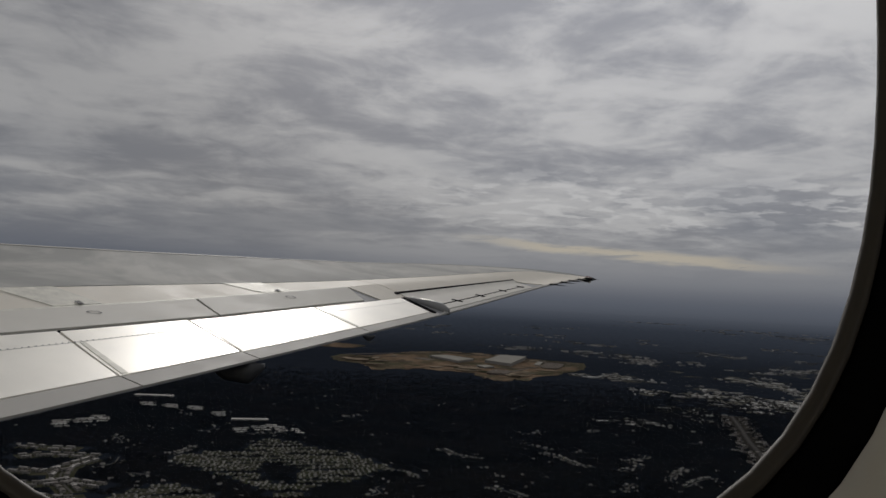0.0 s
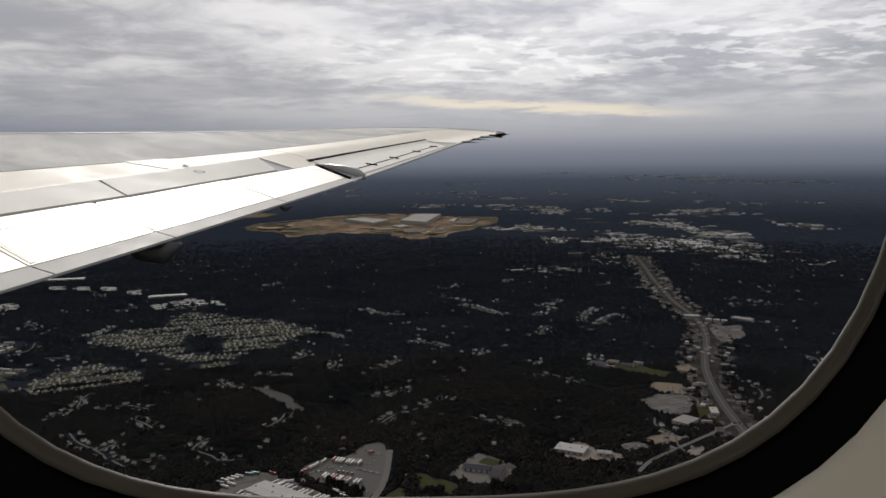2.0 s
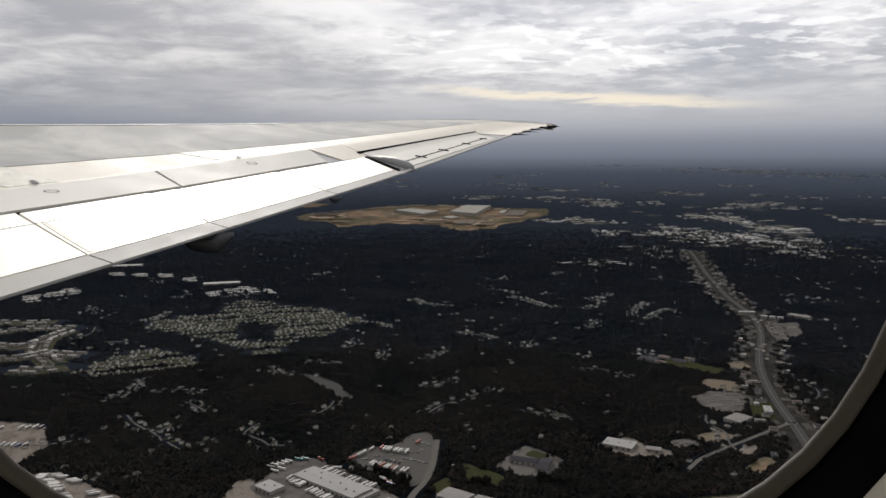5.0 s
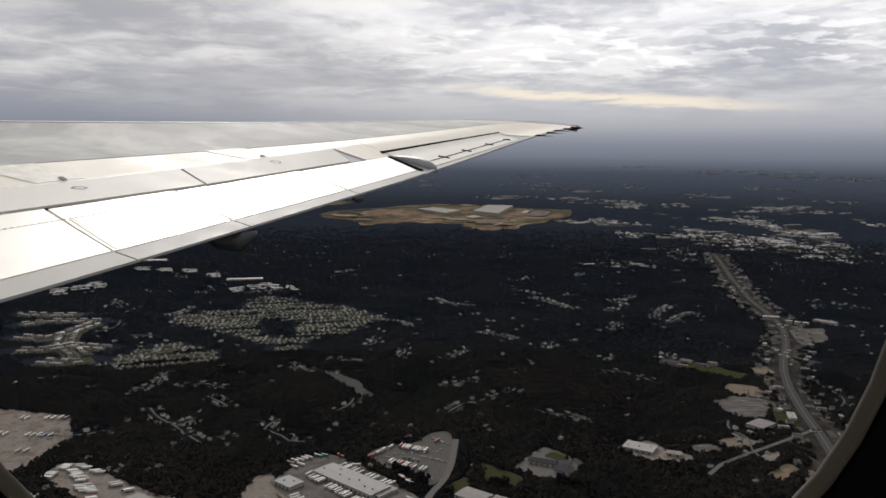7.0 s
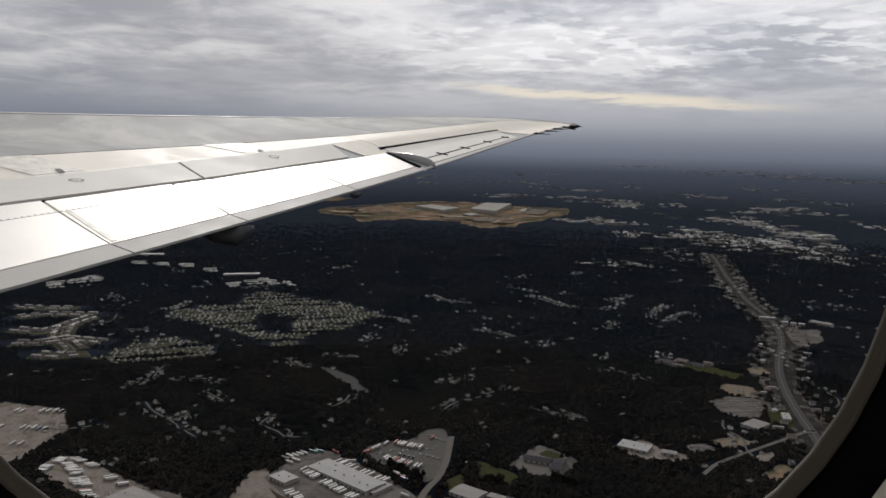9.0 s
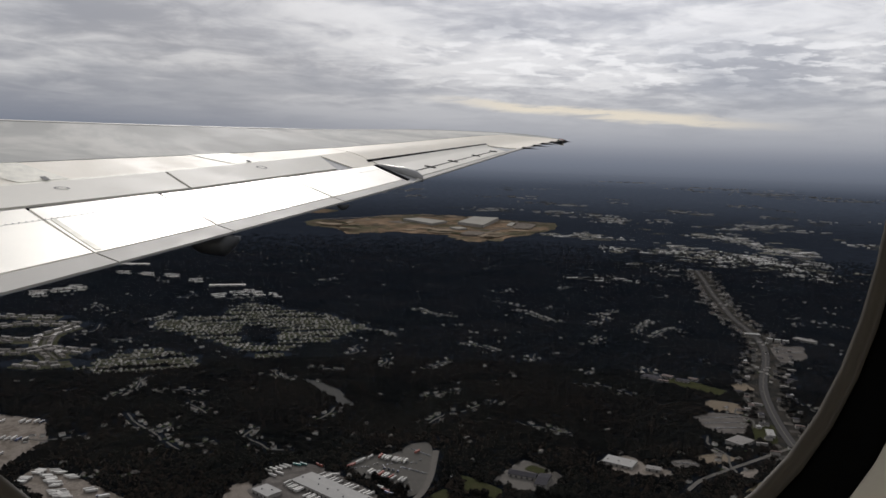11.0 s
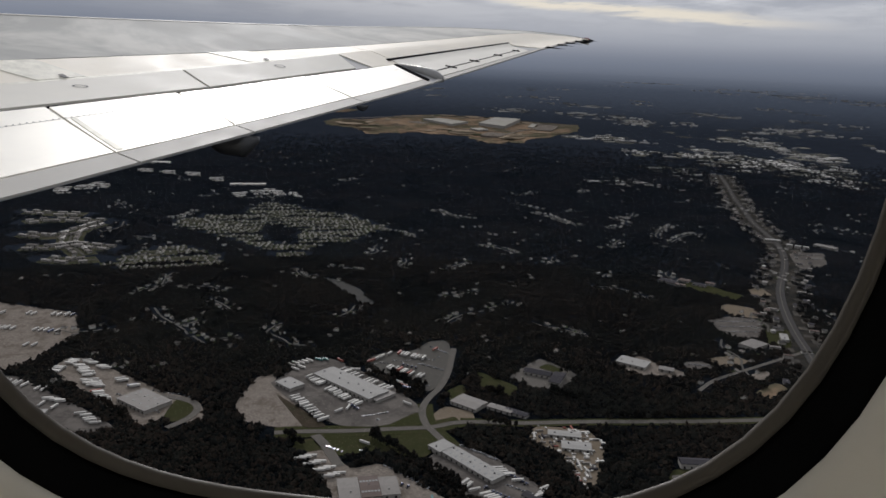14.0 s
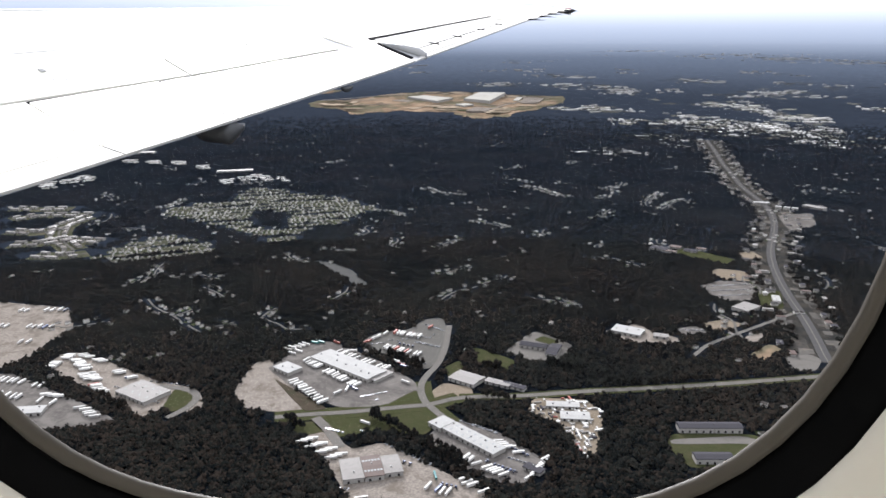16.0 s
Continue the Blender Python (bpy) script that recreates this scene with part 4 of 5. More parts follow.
# estates of close rows, and loose streets between the woods
# close rows: pale new houses on two hillsides
def estate(outline, turn, gap=20, wave=6.0, hole=()):
    """Rows of streets that fill an outline of the plan, each with close houses on both sides."""
    c, n = math.cos(radians(turn)), math.sin(radians(turn))
    local = [(x * c + y * n, y * c - x * n) for x, y in outline]
    us, vs = [p[0] for p in local], [p[1] for p in local]
    v = min(vs) + gap * .5
    while v < max(vs):
        run, u, bend = [], min(us), random.uniform(0, 6)
        while u < max(us) + 8:
            q = v + wave * math.sin(u / 45 + bend)
            x, y = u * c - q * n, u * n + q * c
            here = np.array([x]), np.array([y])
            if inside(*here, outline)[0] and not (hole and inside(*here, hole)[0]):
                run.append((x, y))
            else:
                if len(run) > 3:
                    street(run[::2] if len(run) > 6 else run, every=9.4, back=6.4, wide=2.6, across=90, size=.62, yards=17)
                run = []
            u += 8
        if len(run) > 3:
            street(run, every=9.4, back=6.4, wide=2.6, across=90, size=.62, yards=17)
        v += gap


estate([(-567, 1453), (-569, 1526), (-469, 1583), (-464, 1750), (-345, 1683), (-236, 1621), (-144, 1518), (-201, 1371), (-256, 1327), (-266, 1184), (-337, 1286), (-413, 1347)], 14, 27,
       hole=[(-391, 1439), (-366, 1500), (-314, 1440), (-296, 1327), (-342, 1348)])
estate([(-567, 1136), (-537, 1246), (-488, 1297), (-394, 1240), (-375, 1183), (-436, 1150), (-481, 1106)], 24, 25)
for pts in ([(-430, 1058), (-437, 1120)], [(-260, 1180), (-238, 1130), (-222, 1150)], [(-160, 1500), (-120, 1480), (-95, 1440)], [(-600, 1500), (-570, 1560), (-560, 1600)]):
    street(pts, every=9, back=7, wide=2.4, across=90, size=.75)
# looser, older streets under trees
for pts in ([(-398, 950), (-352, 896), (-322, 860)], [(-342, 885), (-327, 912)], [(-314, 856), (-293, 834)], [(-233, 883), (-205, 860), (-168, 845)], [(-233, 883), (-221, 916)], [(-282, 852), (-262, 866)], [(-447, 1016), (-430, 1058)],
            [(-157, 948), (-141, 1002)], [(-103, 1216), (-93, 1271)], [(-16, 947), (14, 994), (51, 1031), (80, 1057)], [(100, 969), (132, 953), (166, 935)], [(-28, 1207), (19, 1280)],
            [(-59, 1732), (30, 1644)], [(162, 1758), (213, 1688), (267, 1635)], [(238, 1791), (284, 1789)], [(313, 1609), (346, 1736), (406, 1806)], [(398, 1532), (444, 1647), (465, 1678)], [(419, 1505), (498, 1603)], 
            [(42, 1407), (101, 1348)], [(-25, 1059), (33, 1101)], [(-111, 763), (-104, 786)], [(610, 1499), (664, 1472)],
            [(237, 1209), (262, 1245)], [(-213, 1200), (-155, 1182)], [(-400, 1040), (-360, 1060), (-330, 1040)], [(-340, 1000), (-300, 960)]):
    street(pts, every=12, back=9.5, wide=2.8)
# long blocks of flats curving over a hill
block_rows = ([(-831, 1402), (-796, 1439), (-698, 1446)], [(-782, 1313), (-722, 1296), (-705, 1345)], [(-695, 1427), (-709, 1354), (-679, 1271), (-610, 1190)], [(-731, 1220), (-686, 1226), (-661, 1256), (-592, 1243)],
              [(-659, 1157), (-610, 1150), (-579, 1172)], [(-880, 1500), (-820, 1490), (-760, 1500)])
for pts in block_rows:
    thing("ground_flats_yard", *strip(pts, 44, 0.10 + 0.01 * len(YARDS)), M_YARD, "dry lawns between long blocks of flats", "grass", kind="structure")
    YARDS.append(pts)
    thing("road_street", *strip(pts, 4, 0.9), M_STREET, "narrow street between long blocks of flats", "road", kind="structure")
    CLEAR_LINES.append((pts, 21))
    for (x0, y0), (x1, y1) in zip(pts, pts[1:]):
        run = math.hypot(x1 - x0, y1 - y0)
        dx, dy = (x1 - x0) / run, (y1 - y0) / run
        k = 14.0
        while k < run:
            for side in (1, -1):
                hall("apartment_block", x0 + dx * k - dy * side * 11, y0 + dy * k + dx * side * 11, random.uniform(12, 20), 7, 5.5, math.degrees(math.atan2(dy, dx)) + random.uniform(-8, 8),
                     random.choice((M_ROOF_G, M_ROOF_G, M_HROOF_FAR)), "long grey-roofed block of flats on a hillside", 0, 1.4, "apartment block")
            k += 25
# rows of long pale storage sheds at the wood's edge
for x, y, l, turn in ((-948, 1760, 60, 38), (-914, 1802, 66, 40), (-905, 1850, 60, 42), (-930, 1735, 50, 38), (-880, 1830, 50, 40), (-893, 2109, 70, 8), (-820, 2095, 60, 0), (-748, 2082, 60, -6), (-535, 1801, 60, 42), (-500, 1840, 55, 20),
                      (-455, 1850, 50, 0), (-412, 1834, 40, -15), (-480, 1870, 40, 5), (-660, 2012, 50, 20)):
    for dx, dy in ((0, 0), (random.uniform(8, 16), -22), (-6, 22)):
        hall("storage_shed", x + dx, y + dy, l * random.uniform(.45, .7), 9, 4, turn, random.choice((M_ROOF_W, M_ROOF_G)), "long low pale storage shed at the wood's edge", 0, 0.5, "shed")

# short lanes and single houses all through the woods
lanes = 0
while lanes < 30:
    a, d = random.uniform(-34, 36), random.uniform(860, 2300)
    x, y = d * math.sin(radians(a)), d * math.cos(radians(a))
    q = np.array([x]), np.array([y])
    if any(inside(*q, poly)[0] for poly in CLEAR) or any((hx - x) ** 2 + (hy - y) ** 2 < 3600 for hx, hy in HOUSES):
        continue
    t, l = random.uniform(0, 3.14), random.uniform(25, 60)
    mid = (x + random.uniform(-12, 12), y + random.uniform(-12, 12))
    street([(x - l * math.cos(t), y - l * math.sin(t)), mid, (x + l * math.cos(t + .3), y + l * math.sin(t + .3))], every=20, back=11, wide=2.8)
    lanes += 1
for _ in range(420):
    a, d = random.uniform(-34, 36), random.uniform(800, 2780)
    x, y = d * math.sin(radians(a)), d * math.cos(radians(a))
    if not any(inside(np.array([x]), np.array([y]), poly)[0] for poly in CLEAR):
        settle(x, y, random.uniform(0, 360))

for x, y, turn in ((292, 654, -35), (269, 601, 20), (307, 650, 10)):
    settle(x, y, turn)

PLOTS.sort(key=lambda p: p[0] ** 2 + p[1] ** 2)
for i, (x, y, turn, k) in enumerate(PLOTS[:290]):
    m = pose(x, y, 0.0, 0, 0, turn)
    ob = models[i] if i < 3 else copy_thing(random.choice(models), m)
    ob.matrix_world = m @ Matrix.Scale(k, 4)
rest = []
for x, y, turn, k in PLOTS[290:]:
    l, b, h, roof = random.uniform(6, 9), random.uniform(4.4, 5.2), random.uniform(3, 5.4), random.uniform(2.2, 2.9)
    v = [(-l, -b, -.3), (l, -b, -.3), (l, b, -.3), (-l, b, -.3), (-l, -b, h), (l, -b, h), (l, b, h), (-l, b, h), (-l, 0, h + roof), (l, 0, h + roof)]
    m = pose(x, y, 0, 0, 0, turn) @ Matrix.Scale(k, 4)
    rest.append(([m @ Vector(p) for p in v], [(0, 1, 5, 4), (1, 2, 6, 5), (2, 3, 7, 6), (3, 0, 4, 7), (4, 5, 9, 8), (6, 7, 8, 9), (5, 6, 9), (7, 4, 8)]))
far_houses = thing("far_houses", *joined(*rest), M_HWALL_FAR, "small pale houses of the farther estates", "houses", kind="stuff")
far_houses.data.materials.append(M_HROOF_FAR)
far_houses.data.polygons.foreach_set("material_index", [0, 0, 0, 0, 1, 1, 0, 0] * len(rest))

# lawns and drives round the houses
lv = []
for hx, hy in HOUSES:
    for _ in range(2):
        a0, n = random.random() * 6.28, 7
        px, py = hx + random.uniform(-5, 5), hy + random.uniform(-5, 5)
        q = [(px + random.uniform(1.8, 5.2) * math.cos(a0 + 6.283 * i / n), py + random.uniform(1.8, 5.2) * math.sin(a0 + 6.283 * i / n), 0.15 + 0.2 * random.random()) for i in range(n)]
        lv.append((q, [tuple(range(n))]))
thing("lawns", *joined(*lv), M_LAWN, "patchy dry lawns and drives round the houses", "grass", kind="stuff")

# shops along the highway
shop_roofs = (M_ROOF_W, M_ROOF_G, M_ROOF_D, M_HWY, M_ROOF_G, M_ROOF_B, M_ROOF_D, M_ROOF_D, M_ROOF_D, M_HWY, M_ROOF_B, M_ROOF_D)
for (x0, y0), (x1, y1) in zip(HIGHWAY, HIGHWAY[1:]):
    run = math.hypot(x1 - x0, y1 - y0)
    dx, dy = (x1 - x0) / run, (y1 - y0) / run
    for i in range(int(run / 15)):
        for side in (1, -1):
            if random.random() < 0.72:
                k, off = (i + random.random()) * 15, random.uniform(17, 44) * side
                if inside(np.array([x0 + dx * k - dy * off]), np.array([y0 + dy * k + dx * off]), MALL)[0]:
                    continue
                hall("shop", x0 + dx * k - dy * off, y0 + dy * k + dx * off, random.uniform(5, 13), random.uniform(4, 8), random.uniform(3.5, 6),
                     math.degrees(math.atan2(dy, dx)) + random.choice((0, 90)), random.choice(shop_roofs), "low shop building in the strip beside the highway", category="shop")

# clearings and lots of the far towns
qv = []
TOWNS = ((1058, 3051, 236, 330, 46), (1413, 3954, 121, 260, 16), (1460, 3431, 88, 260, 14), (1250, 2700, 150, 330, 34), (709, 3763, 161, 200, 12), (724, 3156, 50, 60, 3), (1093, 5189, 109, 600, 14), (851, 5726, 185, 250, 9),
         (374, 5903, 205, 250, 9), (1103, 7181, 197, 300, 8), (1979, 6438, 227, 400, 10), (4645, 20556, 1118, 1500, 8), (5550, 16155, 1588, 2500, 26), (5544, 12778, 950, 1200, 20), (5916, 11410, 885, 1500, 24),
         (3074, 7691, 178, 400, 6), (2121, 5011, 138, 200, 7), (445, 2324, 60, 60, 4), (703, 2624, 70, 120, 6), (2109, 3848, 65, 300, 6), (-518, 9340, 190, 500, 5), (1103, 11928, 291, 600, 5), (-1500, 5600, 500, 400, 8), (-2600, 8200, 700, 900, 8),
         (1700, 4500, 300, 500, 9), (2700, 5600, 300, 500, 9))
for cx, cy, sx, sy, n in TOWNS:
    for _ in range(n):
        x, y, k = random.gauss(cx, sx * .6), random.gauss(cy, sy * .6), .55 + cy / 6000
        m = 8
        qv.append(([lay(x + random.uniform(10, 52) * k * math.cos(6.283 * i / m), y + random.uniform(10, 52) * k * math.sin(6.283 * i / m), 1.0) for i in range(m)], [tuple(range(m))]))
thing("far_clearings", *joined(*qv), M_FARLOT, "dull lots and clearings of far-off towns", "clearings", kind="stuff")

# buildings too far to tell apart
fv = []
for cx, cy, sx, sy, n in (*((a, b, c, d, max(2, e // 2)) for a, b, c, d, e in TOWNS), (-300, 8600, 1800, 900, 10), (1500, 5200, 500, 400, 8), (560, 2300, 60, 120, 3)):
    for _ in range(n):
        x0, y0, turn = random.gauss(cx, sx * .6), random.gauss(cy, sy * .6), random.uniform(-.5, .5)
        for _ in range(random.randint(3, 11)):
            x, y = x0 + random.gauss(0, 34) * (y0 / 3000), y0 + random.gauss(0, 45) * (y0 / 3000)
            s = 0.5 + math.hypot(x, y) / 9000
            a, b, h = random.choice((4, 6, 8, 12, 26)) * random.uniform(.7, 1.4) * s, random.uniform(4, 12) * s, random.uniform(2, 5) * s
            v, f = box(-a, a, -b, b, -2, h)
            fv.append(([lay(x + p[0] * math.cos(turn) - p[1] * math.sin(turn), y + p[0] * math.sin(turn) + p[1] * math.cos(turn), p[2]) for p in v], f))
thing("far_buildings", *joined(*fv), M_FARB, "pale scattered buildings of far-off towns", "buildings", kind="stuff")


# ---------------------------------------------------------------- woods
def crown_shapes(count, clumps):
    """Uneven crowns, each a loose heap of small crooked leaf clumps round a fuller middle."""
    shapes = []
    corners = np.array([(1, 0, 0), (-1, 0, 0), (0, 1, 0), (0, -1, 0), (0, 0, 1)], float)
    sides = np.array([(0, 2, 4), (2, 1, 4), (1, 3, 4), (3, 0, 4)])
    for _ in range(count):
        v, f = [], []
        for i in range(clumps):
            if i == 0:
                at, size = np.array((0, 0, .3)), np.array((1.0, 1.0, .72))
            else:
                turn, out, high = rng.uniform(0, 6.283), rng.uniform(.25, .95), rng.uniform(.15, .95)
                at = np.array((out * np.cos(turn) * (1.15 - high * .5), out * np.sin(turn) * (1.15 - high * .5), high))
                size = rng.uniform(.2, .46, 3)
            spin = rng.uniform(0, 1.57)
            q = corners * size * rng.uniform(.7, 1.25, (5, 1))
            q = np.stack([q[:, 0] * np.cos(spin) - q[:, 1] * np.sin(spin), q[:, 0] * np.sin(spin) + q[:, 1] * np.cos(spin), q[:, 2]], 1)
            v.append(q + at)
            f.append(sides + 5 * i)
        shapes.append((np.concatenate(v), np.concatenate(f)))
    return shapes


def quick_mesh(name, verts, tris, mat):
    me = bpy.data.meshes.new(name)
    me.vertices.add(len(verts))
    me.vertices.foreach_set("co", verts.astype(np.float32).ravel())
    me.loops.add(3 * len(tris))
    me.loops.foreach_set("vertex_index", tris.astype(np.int32).ravel())
    me.polygons.add(len(tris))
    me.polygons.foreach_set("loop_start", np.arange(0, 3 * len(tris), 3, dtype=np.int32))
    me.materials.append(mat)
    me.polygons.foreach_set("use_smooth", np.ones(len(tris), bool))
    me.update(calc_edges=True)
    me.validate()
    return me


def near_line(x, y, pts, half):
    hit = np.zeros(x.shape, bool)
    for (x0, y0), (x1, y1) in zip(pts, pts[1:]):
        dx, dy = x1 - x0, y1 - y0
        q = dx * dx + dy * dy or 1e-9
        t = np.clip(((x - x0) * dx + (y - y0) * dy) / q, 0, 1)
        hit |= (x - x0 - t * dx) ** 2 + (y - y0 - t * dy) ** 2 < half * half
    return hit


rng = np.random.default_rng(3)


def wood(name, r0, r1, step, size, clumps, label, mat=M_CROWN, tall=1.0):
    shapes = crown_shapes(24, clumps)
    g = np.arange(-r1, r1, step)
    gx, gy = np.meshgrid(g, np.arange(0, r1, step))
    gx = (gx + rng.uniform(-.45, .45, gx.shape) * step).ravel()
    gy = (gy + rng.uniform(-.45, .45, gy.shape) * step).ravel()
    r, a = np.hypot(gx, gy), np.degrees(np.arctan2(gx, gy))
    keep = (r > r0) & (r < r1) & (np.abs(a) < 40)
    gx, gy = gx[keep], gy[keep]
    bad = np.zeros(gx.shape, bool)
    for poly in CLEAR:
        bad |= inside(gx, gy, poly)
    for pts, half in CLEAR_LINES:
        bad |= near_line(gx, gy, pts, half + size * .8 if half < 36 else half * rng.uniform(.45, 1.05, gx.shape))
    cell = {}
    for i, (hx, hy) in enumerate(HOUSES):
        cell.setdefault((int(hx // 40), int(hy // 40)), []).append((hx, hy))
    for i in range(len(gx)):
        if bad[i]:
            continue
        cx, cy = int(gx[i] // 40), int(gy[i] // 40)
        for ax in (-1, 0, 1):
            for ay in (-1, 0, 1):
                for hx, hy in cell.get((cx + ax, cy + ay), ()):
                    if (gx[i] - hx) ** 2 + (gy[i] - hy) ** 2 < (3.6 + size * .45) ** 2:
                        bad[i] = True
    gx, gy = gx[~bad], gy[~bad]
    thin = rng.random(len(gx)) < np.clip(1 - (np.hypot(gx, gy) - 2650) / 850, 0, 1)
    gx, gy = gx[thin], gy[thin]
    vs, fs, k = [], [], 0
    for i in range(len(gx)):
        v, f = shapes[int(rng.integers(len(shapes)))]
        s = size * rng.uniform(.6, 1.3)
        h = size * tall * rng.uniform(0.4, 0.95)
        vs.append(v * (s, s, h) + (gx[i], gy[i], -0.4))
        fs.append(f + k)
        k += len(v)
    vs, fs = np.concatenate(vs), np.concatenate(fs)
    r = np.hypot(vs[:, 0], vs[:, 1])
    k = np.where(r <= 2800, 1.0, (2800 + 1100 * (1 - np.exp(-(r - 2800) / 1100))) / r)
    vs = np.stack([vs[:, 0] * k, vs[:, 1] * k, EYE / SPREAD * (1 - k) + vs[:, 2] * k], 1)
    me = quick_mesh(name, vs, fs, mat)
    tagged(new(name, me), label, "trees", kind="stuff")


def tree_model(height):
    ob = new("tree")
    v, f = [], []
    for z, rad in ((-.3, .38), (height * .3, .26), (height * .62, .12)):
        for i in range(7):
            v.append((rad * math.cos(i * .8976), rad * math.sin(i * .8976), z))
    for k in (0, 7):
        f += [(k + i, k + (i + 1) % 7, k + 7 + (i + 1) % 7, k + 7 + i) for i in range(7)]
    for i in range(4):
        a, z = i * 1.6 + .4, height * (.3 + .07 * i)
        tipx, tipy, k = height * .28 * math.cos(a), height * .28 * math.sin(a), len(v)
        v += [(.1, -.1, z), (-.1, .1, z), (0, 0, z + .2), (tipx, tipy, z + height * .22)]
        f += [(k, k + 1, k + 3), (k + 1, k + 2, k + 3), (k + 2, k, k + 3)]
    part("trunk", v, f, M_BARK, ob)
    cv2, cf2 = crown_shapes(1, 36)[0]
    crown = new("crown", quick_mesh("crown", cv2 * (height * .36, height * .36, height * .7) + (0, 0, height * .28), cf2, M_CROWN))
    crown.parent = ob
    return tagged(ob, "dark leafy tree standing beside a yard", "tree", "roadside trees")


trees = [tree_model(h) for h in (9.0, 11.0, 13.0)]
planted = 0
for x0, y0, x1, y1, n in ((-72, 627, -28, 590, 11), (-22, 578, 14, 540, 10), (-20, 586, 10, 552, 6), (-58, 762, -28, 730, 9), (-70, 770, -30, 742, 6), (-150, 622, -128, 606, 5), (34, 742, 52, 730, 5),
                          (100, 744, 130, 730, 6), (30, 672, 60, 660, 6), (150, 694, 260, 708, 8), (-300, 640, -340, 672, 6), (118, 800, 140, 812, 4)):
    n *= 2
    for i in range(n):
        k = (i + random.random() * .7) / n
        m = pose(x0 + (x1 - x0) * k + random.uniform(-2, 2), y0 + (y1 - y0) * k + random.uniform(-2, 2), 0.3, 0, 0, random.uniform(0, 360)) @ SMALL @ Matrix.Scale(random.uniform(.7, 1.15), 4)
        if planted < 3:
            trees[planted].matrix_world = m
        else:
            copy_thing(random.choice(trees), m)
        planted += 1
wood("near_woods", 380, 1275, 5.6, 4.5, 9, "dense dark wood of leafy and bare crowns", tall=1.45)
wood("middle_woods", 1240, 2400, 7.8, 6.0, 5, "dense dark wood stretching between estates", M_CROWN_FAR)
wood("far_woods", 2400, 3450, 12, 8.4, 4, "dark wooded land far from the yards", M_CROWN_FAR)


# the finished plan, drawn out to full size
for ob in list(bpy.data.objects):
    if ob.parent is None and ob.type in ("MESH", "EMPTY"):
        ob.matrix_basis = Matrix.Scale(SPREAD, 4) @ ob.matrix_basis

# ---------------------------------------------------------------- the wing
SPAN = [0.3, 4.2, 5.5, 7, 8.5, 10, 11.5, 13, 14.5, 15.98]
CHORDWISE = [0, .27, .42, .53, 1.0]
HEIGHT = [(-1.15, -.85, -.8, -.55, -.2), (-.78, -.53, -.45, -.27, .08), (-.64, -.43, -.33, -.17, .18), (-.47, -.31, -.19, -.06, .29), (-.3, -.16, -.03, .05, .34),
          (-.11, -.02, .13, .17, .4), (.09, .15, .27, .31, .47), (.29, .31, .42, .46, .57), (.45, .49, .57, .62, .67), (.58, .63, .66, .68, .79)]


def tip_fall(s):
    """How far the chord has shrunk where the front edge rounds back to the tip."""
    return max((1 - (max(s - 12.7, 0) / 3.3) ** 2.4), 0.0) ** 0.62 * 0.9 + 0.1 if s > 12.7 else 1.0


def chord(s):
    taper = float(np.interp(s, [1.0, 4.16, 8.98, 15.98], [6.5, 5.1, 3.05, 1.15]))
    return taper * tip_fall(s)


def skin(s, u, proud=0.0):
    """A place on the wing's upper face: s along the span, u from the rear edge forwards in parts of the chord."""
    c = chord(s)
    z = [float(np.interp(s, SPAN, [h[k] for h in HEIGHT])) for k in range(5)]
    z = [z[0] + (h - z[0]) * tip_fall(s) for h in z]
    return Vector((-2.43 + .407 * (s - 4.16) - .990 * c * u, s + .139 * c * u, EYE + float(np.interp(u, CHORDWISE, z)) + proud))


def plate(corners, proud, thick, ns=14, nu=6):
    """A thin panel over the skin between four (s, u) corners: rear inner, rear outer, front outer, front inner."""
    (a, b, c, d) = corners
    top, low = [], []
    for i in range(ns + 1):
        p = i / ns
        for j in range(nu + 1):
            q = j / nu
            s = (a[0] * (1 - p) + b[0] * p) * (1 - q) + (d[0] * (1 - p) + c[0] * p) * q
            u = (a[1] * (1 - p) + b[1] * p) * (1 - q) + (d[1] * (1 - p) + c[1] * p) * q
            top.append(skin(s, u, proud))
            low.append(skin(s, u, proud - thick))
    n = len(top)
    w1 = nu + 1
    faces = []
    for i in range(ns):
        for j in range(nu):
            k = i * w1 + j
            faces.append((k, k + w1, k + w1 + 1, k + 1))
            faces.append((n + k, n + k + 1, n + k + w1 + 1, n + k + w1))
    edge = [i * w1 for i in range(ns + 1)] + [ns * w1 + j for j in range(1, w1)] + [i * w1 + nu for i in range(ns - 1, -1, -1)] + [j for j in range(nu - 1, 0, -1)]
    pts, rimv = top + low, []
    for i in range(len(edge)):
        a1, b1 = edge[i], edge[(i + 1) % len(edge)]
        k = len(rimv)
        rimv += [pts[a1], pts[a1 + n], pts[b1 + n], pts[b1]]
        faces.append((2 * n + k, 2 * n + k + 1, 2 * n + k + 2, 2 * n + k + 3))
    return pts + rimv, faces


wing = new("aircraft_wing")
wing.location = (-3, 2, EYE - 1.2)
tagged(wing, "swept airliner wing with cream flaps and grey spoilers", "wing")
bpy.context.view_layer.update()
WING_INV = wing.matrix_world.inverted()


def wpart(name, vf, mat, label="", smooth=False, parent=None):
    v, f = vf
    ob = part(name, [WING_INV @ Vector(p) for p in v], f, mat, parent or wing, label, smooth)
    return ob


# core under the panels: upper face set 3 cm down, a rounded nose and a lower face
stations = np.linspace(0.3, 15.98, 100)
us = [0.0, .08, .16, .27, .34, .42, .53, .65, .8, .92, 1.0]
cvs, cfs = [], []
